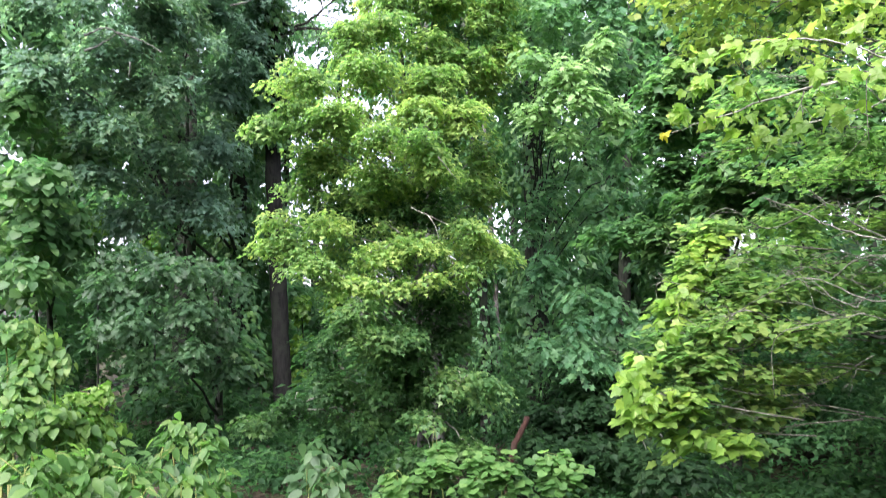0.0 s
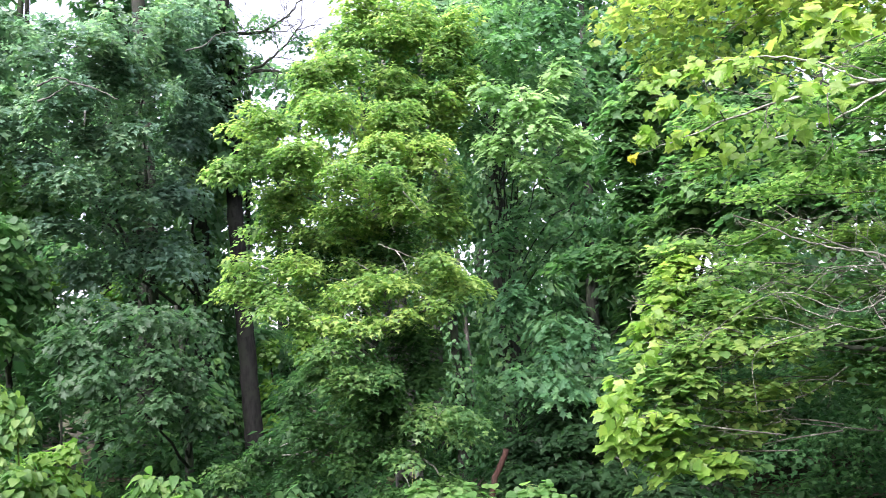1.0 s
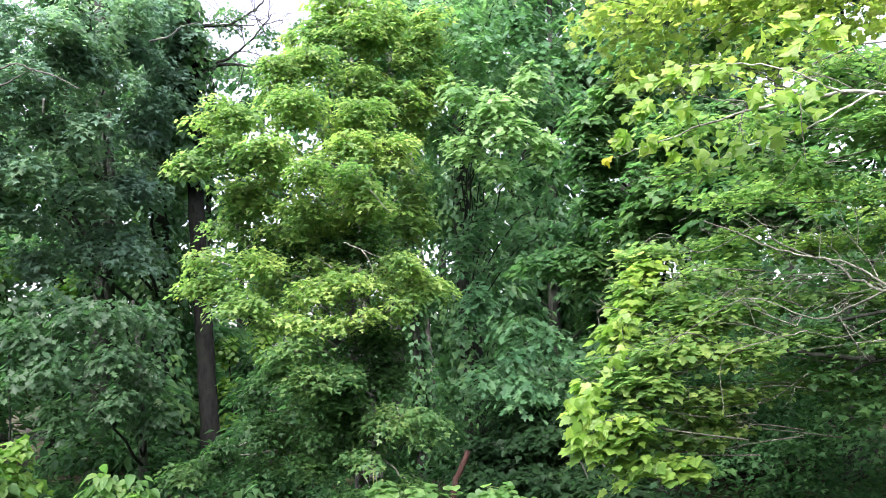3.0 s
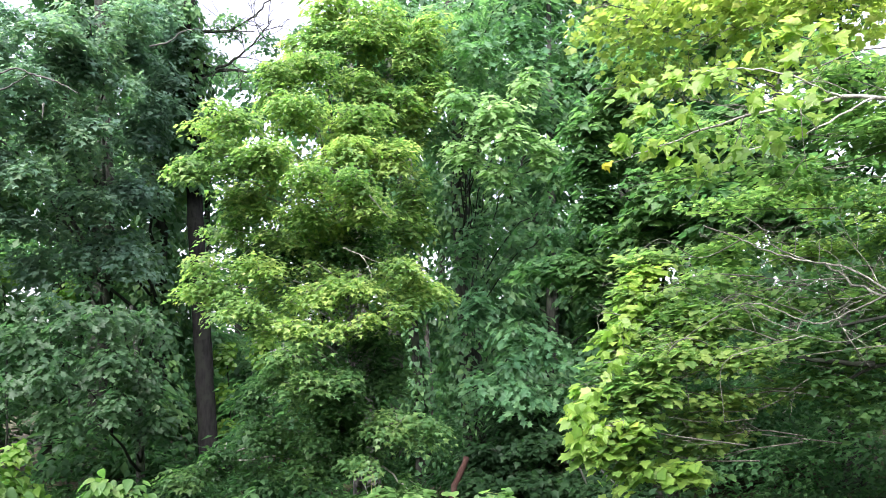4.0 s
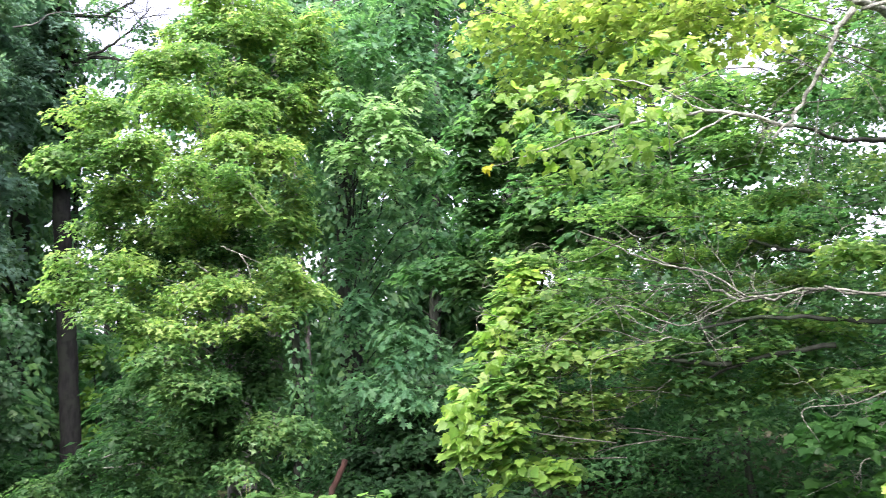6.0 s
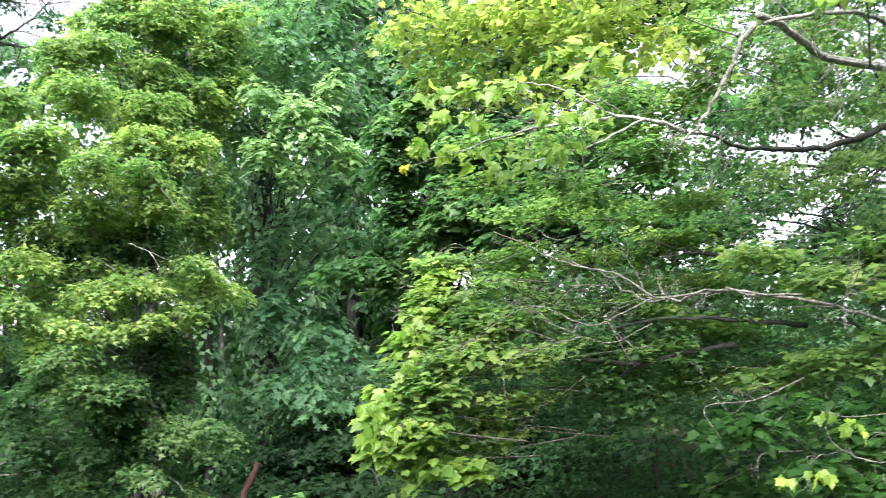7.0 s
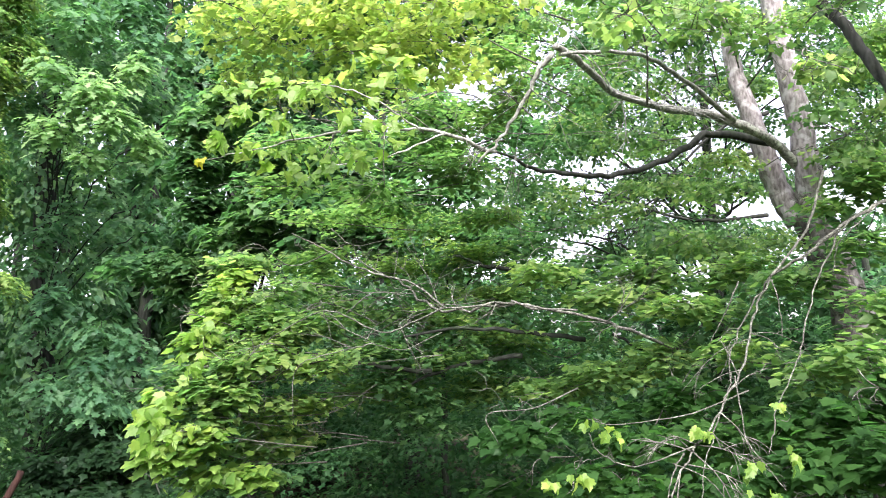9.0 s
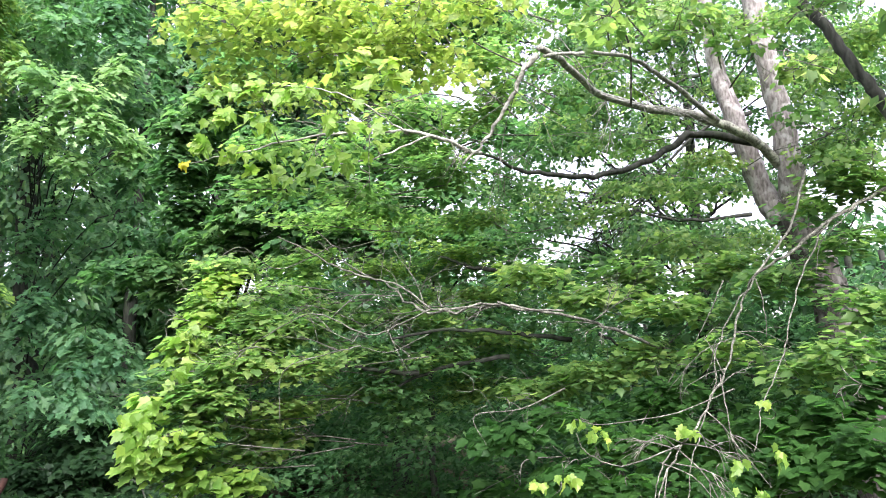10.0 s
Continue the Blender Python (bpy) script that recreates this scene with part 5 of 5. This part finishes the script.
# understorey thicket
def thicket(name, label, pts_list, s, mat, shape, cover, puff):
    ob = thing(name, 0, 0, 0, label, "undergrowth")
    P, T, N, S, C = foliage(pts_list, (0, -20), s, puff=puff, cover=cover, face=0.1, dome=0.4, droop=0.1, ragged=0.3)
    part("leaves", leaves_mesh("leaves", shape, P, T, N, S), mat, ob, "", "stuff")
    ob["kind"] = "stuff"
    return ob


low = []
for k in range(230):
    a = radians(rng.uniform(-38, 66)); d = rng.uniform(8.8, 24)
    low.append((d * math.sin(a), d * math.cos(a), rng.uniform(0.2, 0.6) + 0.11 * d * rng.uniform(0, 1), rng.uniform(0.5, 1.0), rng.uniform(0.3, 0.5)))
for k in range(80):
    a = radians(rng.uniform(14, 64)); d = rng.uniform(7.0, 10.5)
    low.append((d * math.sin(a), d * math.cos(a), rng.uniform(0.3, 2.2), rng.uniform(0.5, 0.8), rng.uniform(0.3, 0.45)))
low += [(-4.6, 12.0, 0.5, 0.7, 0.4), (-5.5, 12.0, 0.6, 0.8, 0.4), (-3.9, 11.4, 0.4, 0.6, 0.35), (-4.9, 11.5, 1.0, 0.6, 0.35)]
near_low = []
for k in range(420):
    a = radians(rng.uniform(-34, 60)); d = 13 * math.sqrt(rng.uniform(0.22 if a < 0.1 else 0.16, 1))
    near_low.append((d * math.sin(a), d * math.cos(a), rng.uniform(0.05, 0.3), rng.uniform(0.3, 0.6), rng.uniform(0.12, 0.28)))
for k in range(150):
    a = radians(rng.uniform(6, 42)); d = rng.uniform(4.6, 9.0)
    near_low.append((d * math.sin(a), d * math.cos(a), rng.uniform(0.05, 0.22), rng.uniform(0.3, 0.5), rng.uniform(0.12, 0.2)))
floor_near = [q for q in near_low if math.hypot(q[0], q[1]) < 7.2]
thicket("undergrowth", "low shaded green saplings and creepers near the clearing", floor_near, 0.062, LEAF_SHADE, MAPLE_CUT, 0.20, 0.26)
thicket("undergrowth", "low shaded green creepers over the forest floor", [q for q in near_low if q not in floor_near], 0.10, LEAF_SHADE, SPECK, 0.4, 0.26)
for k in range(46):
    a = radians(rng.uniform(-42, -8)); d = rng.uniform(14, 17)
    low.append((d * math.sin(a), d * math.cos(a), rng.uniform(0.6, 3.8), rng.uniform(0.6, 1.1), rng.uniform(0.4, 0.6)))
for k in range(24):
    a = radians(rng.uniform(-8, 30)); d = rng.uniform(13, 17)
    low.append((d * math.sin(a), d * math.cos(a), rng.uniform(0.6, 3.0), rng.uniform(0.6, 1.0), rng.uniform(0.4, 0.6)))
low = [q for q in low if not (math.hypot(q[0], q[1]) < 13 and abs(math.degrees(math.atan2(q[0], q[1])) + 16.9) < 2.6 and q[2] > 0.4)]
close = [q for q in low if math.hypot(q[0], q[1]) < 12.5]
edge = [q for q in close if math.hypot(q[0], q[1]) < 9.8]
thicket("undergrowth", "shaded green saplings massed under the near boughs", edge, 0.066, LEAF_THICKET_SHADED, MAPLE_CUT, 0.28, 0.3)
thicket("undergrowth", "tangled shaded green undergrowth on the forest floor", [q for q in close if q not in edge], 0.14, LEAF_SHADE, SPECK, 0.9, 0.3)
thicket("undergrowth", "tangled dark green undergrowth deep in the wood", [q for q in low if q not in close], 0.20, LEAF_FAR, SPECK, 0.9, 0.45)

# ---- shrubs in front ----
SHRUB_LEFT = [
    (-2.57, 3.83, 1.59, 0.17, 0.08), (-2.40, 3.82, 1.54, 0.13, 0.07), (-2.44, 3.79, 1.42, 0.18, 0.09),
    (-2.32, 3.87, 1.45, 0.10, 0.06), (-2.41, 3.68, 1.29, 0.14, 0.08), (-2.25, 3.65, 1.17, 0.16, 0.08),
    (-2.25, 3.41, 1.14, 0.12, 0.11), (-2.16, 3.81, 1.11, 0.15, 0.06),
]
SHRUB_ROW = [
    (-2.01, 3.18, 1.00, 0.17, 0.08), (-1.99, 3.43, 1.02, 0.13, 0.07), (-1.94, 3.69, 1.00, 0.15, 0.07),
    (-1.77, 3.66, 0.94, 0.17, 0.08), (-1.79, 3.98, 0.94, 0.13, 0.08), (-1.94, 4.48, 1.02, 0.09, 0.06),
    (-1.83, 4.52, 1.00, 0.14, 0.05), (-1.71, 4.45, 0.91, 0.14, 0.08), (-1.54, 4.28, 0.77, 0.13, 0.06),
    (-1.64, 3.92, 0.82, 0.16, 0.07), (-1.85, 3.38, 0.91, 0.20, 0.07), (-1.91, 3.11, 0.93, 0.16, 0.05),
    (-1.63, 3.48, 0.86, 0.20, 0.05),
]
SHRUB_MID = [
    (-1.30, 5.31, 0.80, 0.14, 0.06), (-1.14, 5.22, 0.67, 0.14, 0.10), (-1.32, 5.17, 0.63, 0.12, 0.08),
]
VINE = [
    (-0.58, 6.34, 0.66, 0.19, 0.06), (-0.28, 6.26, 0.66, 0.23, 0.06), (-0.62, 6.11, 0.53, 0.22, 0.09),
    (-0.10, 6.15, 0.57, 0.18, 0.07), (-0.27, 6.03, 0.48, 0.18, 0.07), (0.36, 6.35, 0.59, 0.20, 0.06),
    (0.46, 6.29, 0.51, 0.18, 0.06), (0.41, 6.22, 0.41, 0.16, 0.06), (-0.02, 6.13, 0.43, 0.13, 0.04),
    (-0.84, 5.97, 0.49, 0.15, 0.07),
]
SHRUB_LEMON = [
    (-2.54, 4.42, 1.21, 0.17, 0.05), (-2.57, 4.28, 1.18, 0.13, 0.04), (-2.41, 4.49, 1.26, 0.07, 0.04),
    (-2.46, 4.45, 1.08, 0.15, 0.05), (-2.34, 4.51, 1.04, 0.09, 0.04), (-2.60, 4.14, 1.14, 0.11, 0.04),
]
def shrub(name, label, lobes, shape, s, mat, **kw):
    x = float(np.mean([q[0] for q in lobes])); y = float(np.mean([q[1] for q in lobes]))
    ob = thing(name, x, y, 0, label, "shrub")
    for q in lobes:
        limb("stem", [(q[0] + 0.05, q[1] + 0.05, -0.02), (q[0] + 0.03, q[1] + 0.02, q[2] * 0.5), (q[0], q[1], q[2])], 0.012, 0.004, SHRUB_STEM, ob, 6, 0.01, 4)
    crown(ob, lobes, (x, y + 1.5), shape, s, mat, "leaves", limb_mat=SHRUB_STEM, fill=0, **{"cover": 1.5, "face": 0.4, "puff": 0.10, **kw})
    return ob


shrub("elder_shrub", "bright green shrub at the edge of the clearing", SHRUB_LEFT, HEART, 0.052, LEAF_SHRUB, cover=1.6, face=0.5, droop=0.3)
shrub("maple_sapling", "small lemon-green maple sapling beside the shrubs", SHRUB_LEMON, MAPLE_MID, 0.06, LEAF_LEMON, cover=1.5, dome=0.3, droop=0.2)
shrub("pokeweed", "tall weeds with broad pale green leaves", SHRUB_ROW, OVATE, 0.085, LEAF_SHRUB, cover=1.5, droop=0.2, face=0.4)
shrub("pokeweed", "tall weed with broad pale green leaves", SHRUB_MID, OVATE, 0.11, LEAF_WEED, droop=0.2)
shrub("grapevine", "low mound of vine with pale heart-shaped leaves", VINE, ROUND, 0.08, LEAF_VINE, cover=1.6, dome=0.35, droop=0.05, face=0.25, curl=0.4)
st = [(0.14, 6.90, 0.86), (-0.01, 6.80, 0.51)]
dead = thing("dead_stem", st[1][0], st[1][1], 0, "leaning reddish dead stem among the saplings", "dead stem")
limb("stem", [(st[1][0] - 0.03, st[1][1], -0.05), st[1], st[0]], 0.033, 0.024, BARK_RED, dead, 9, 0.004)
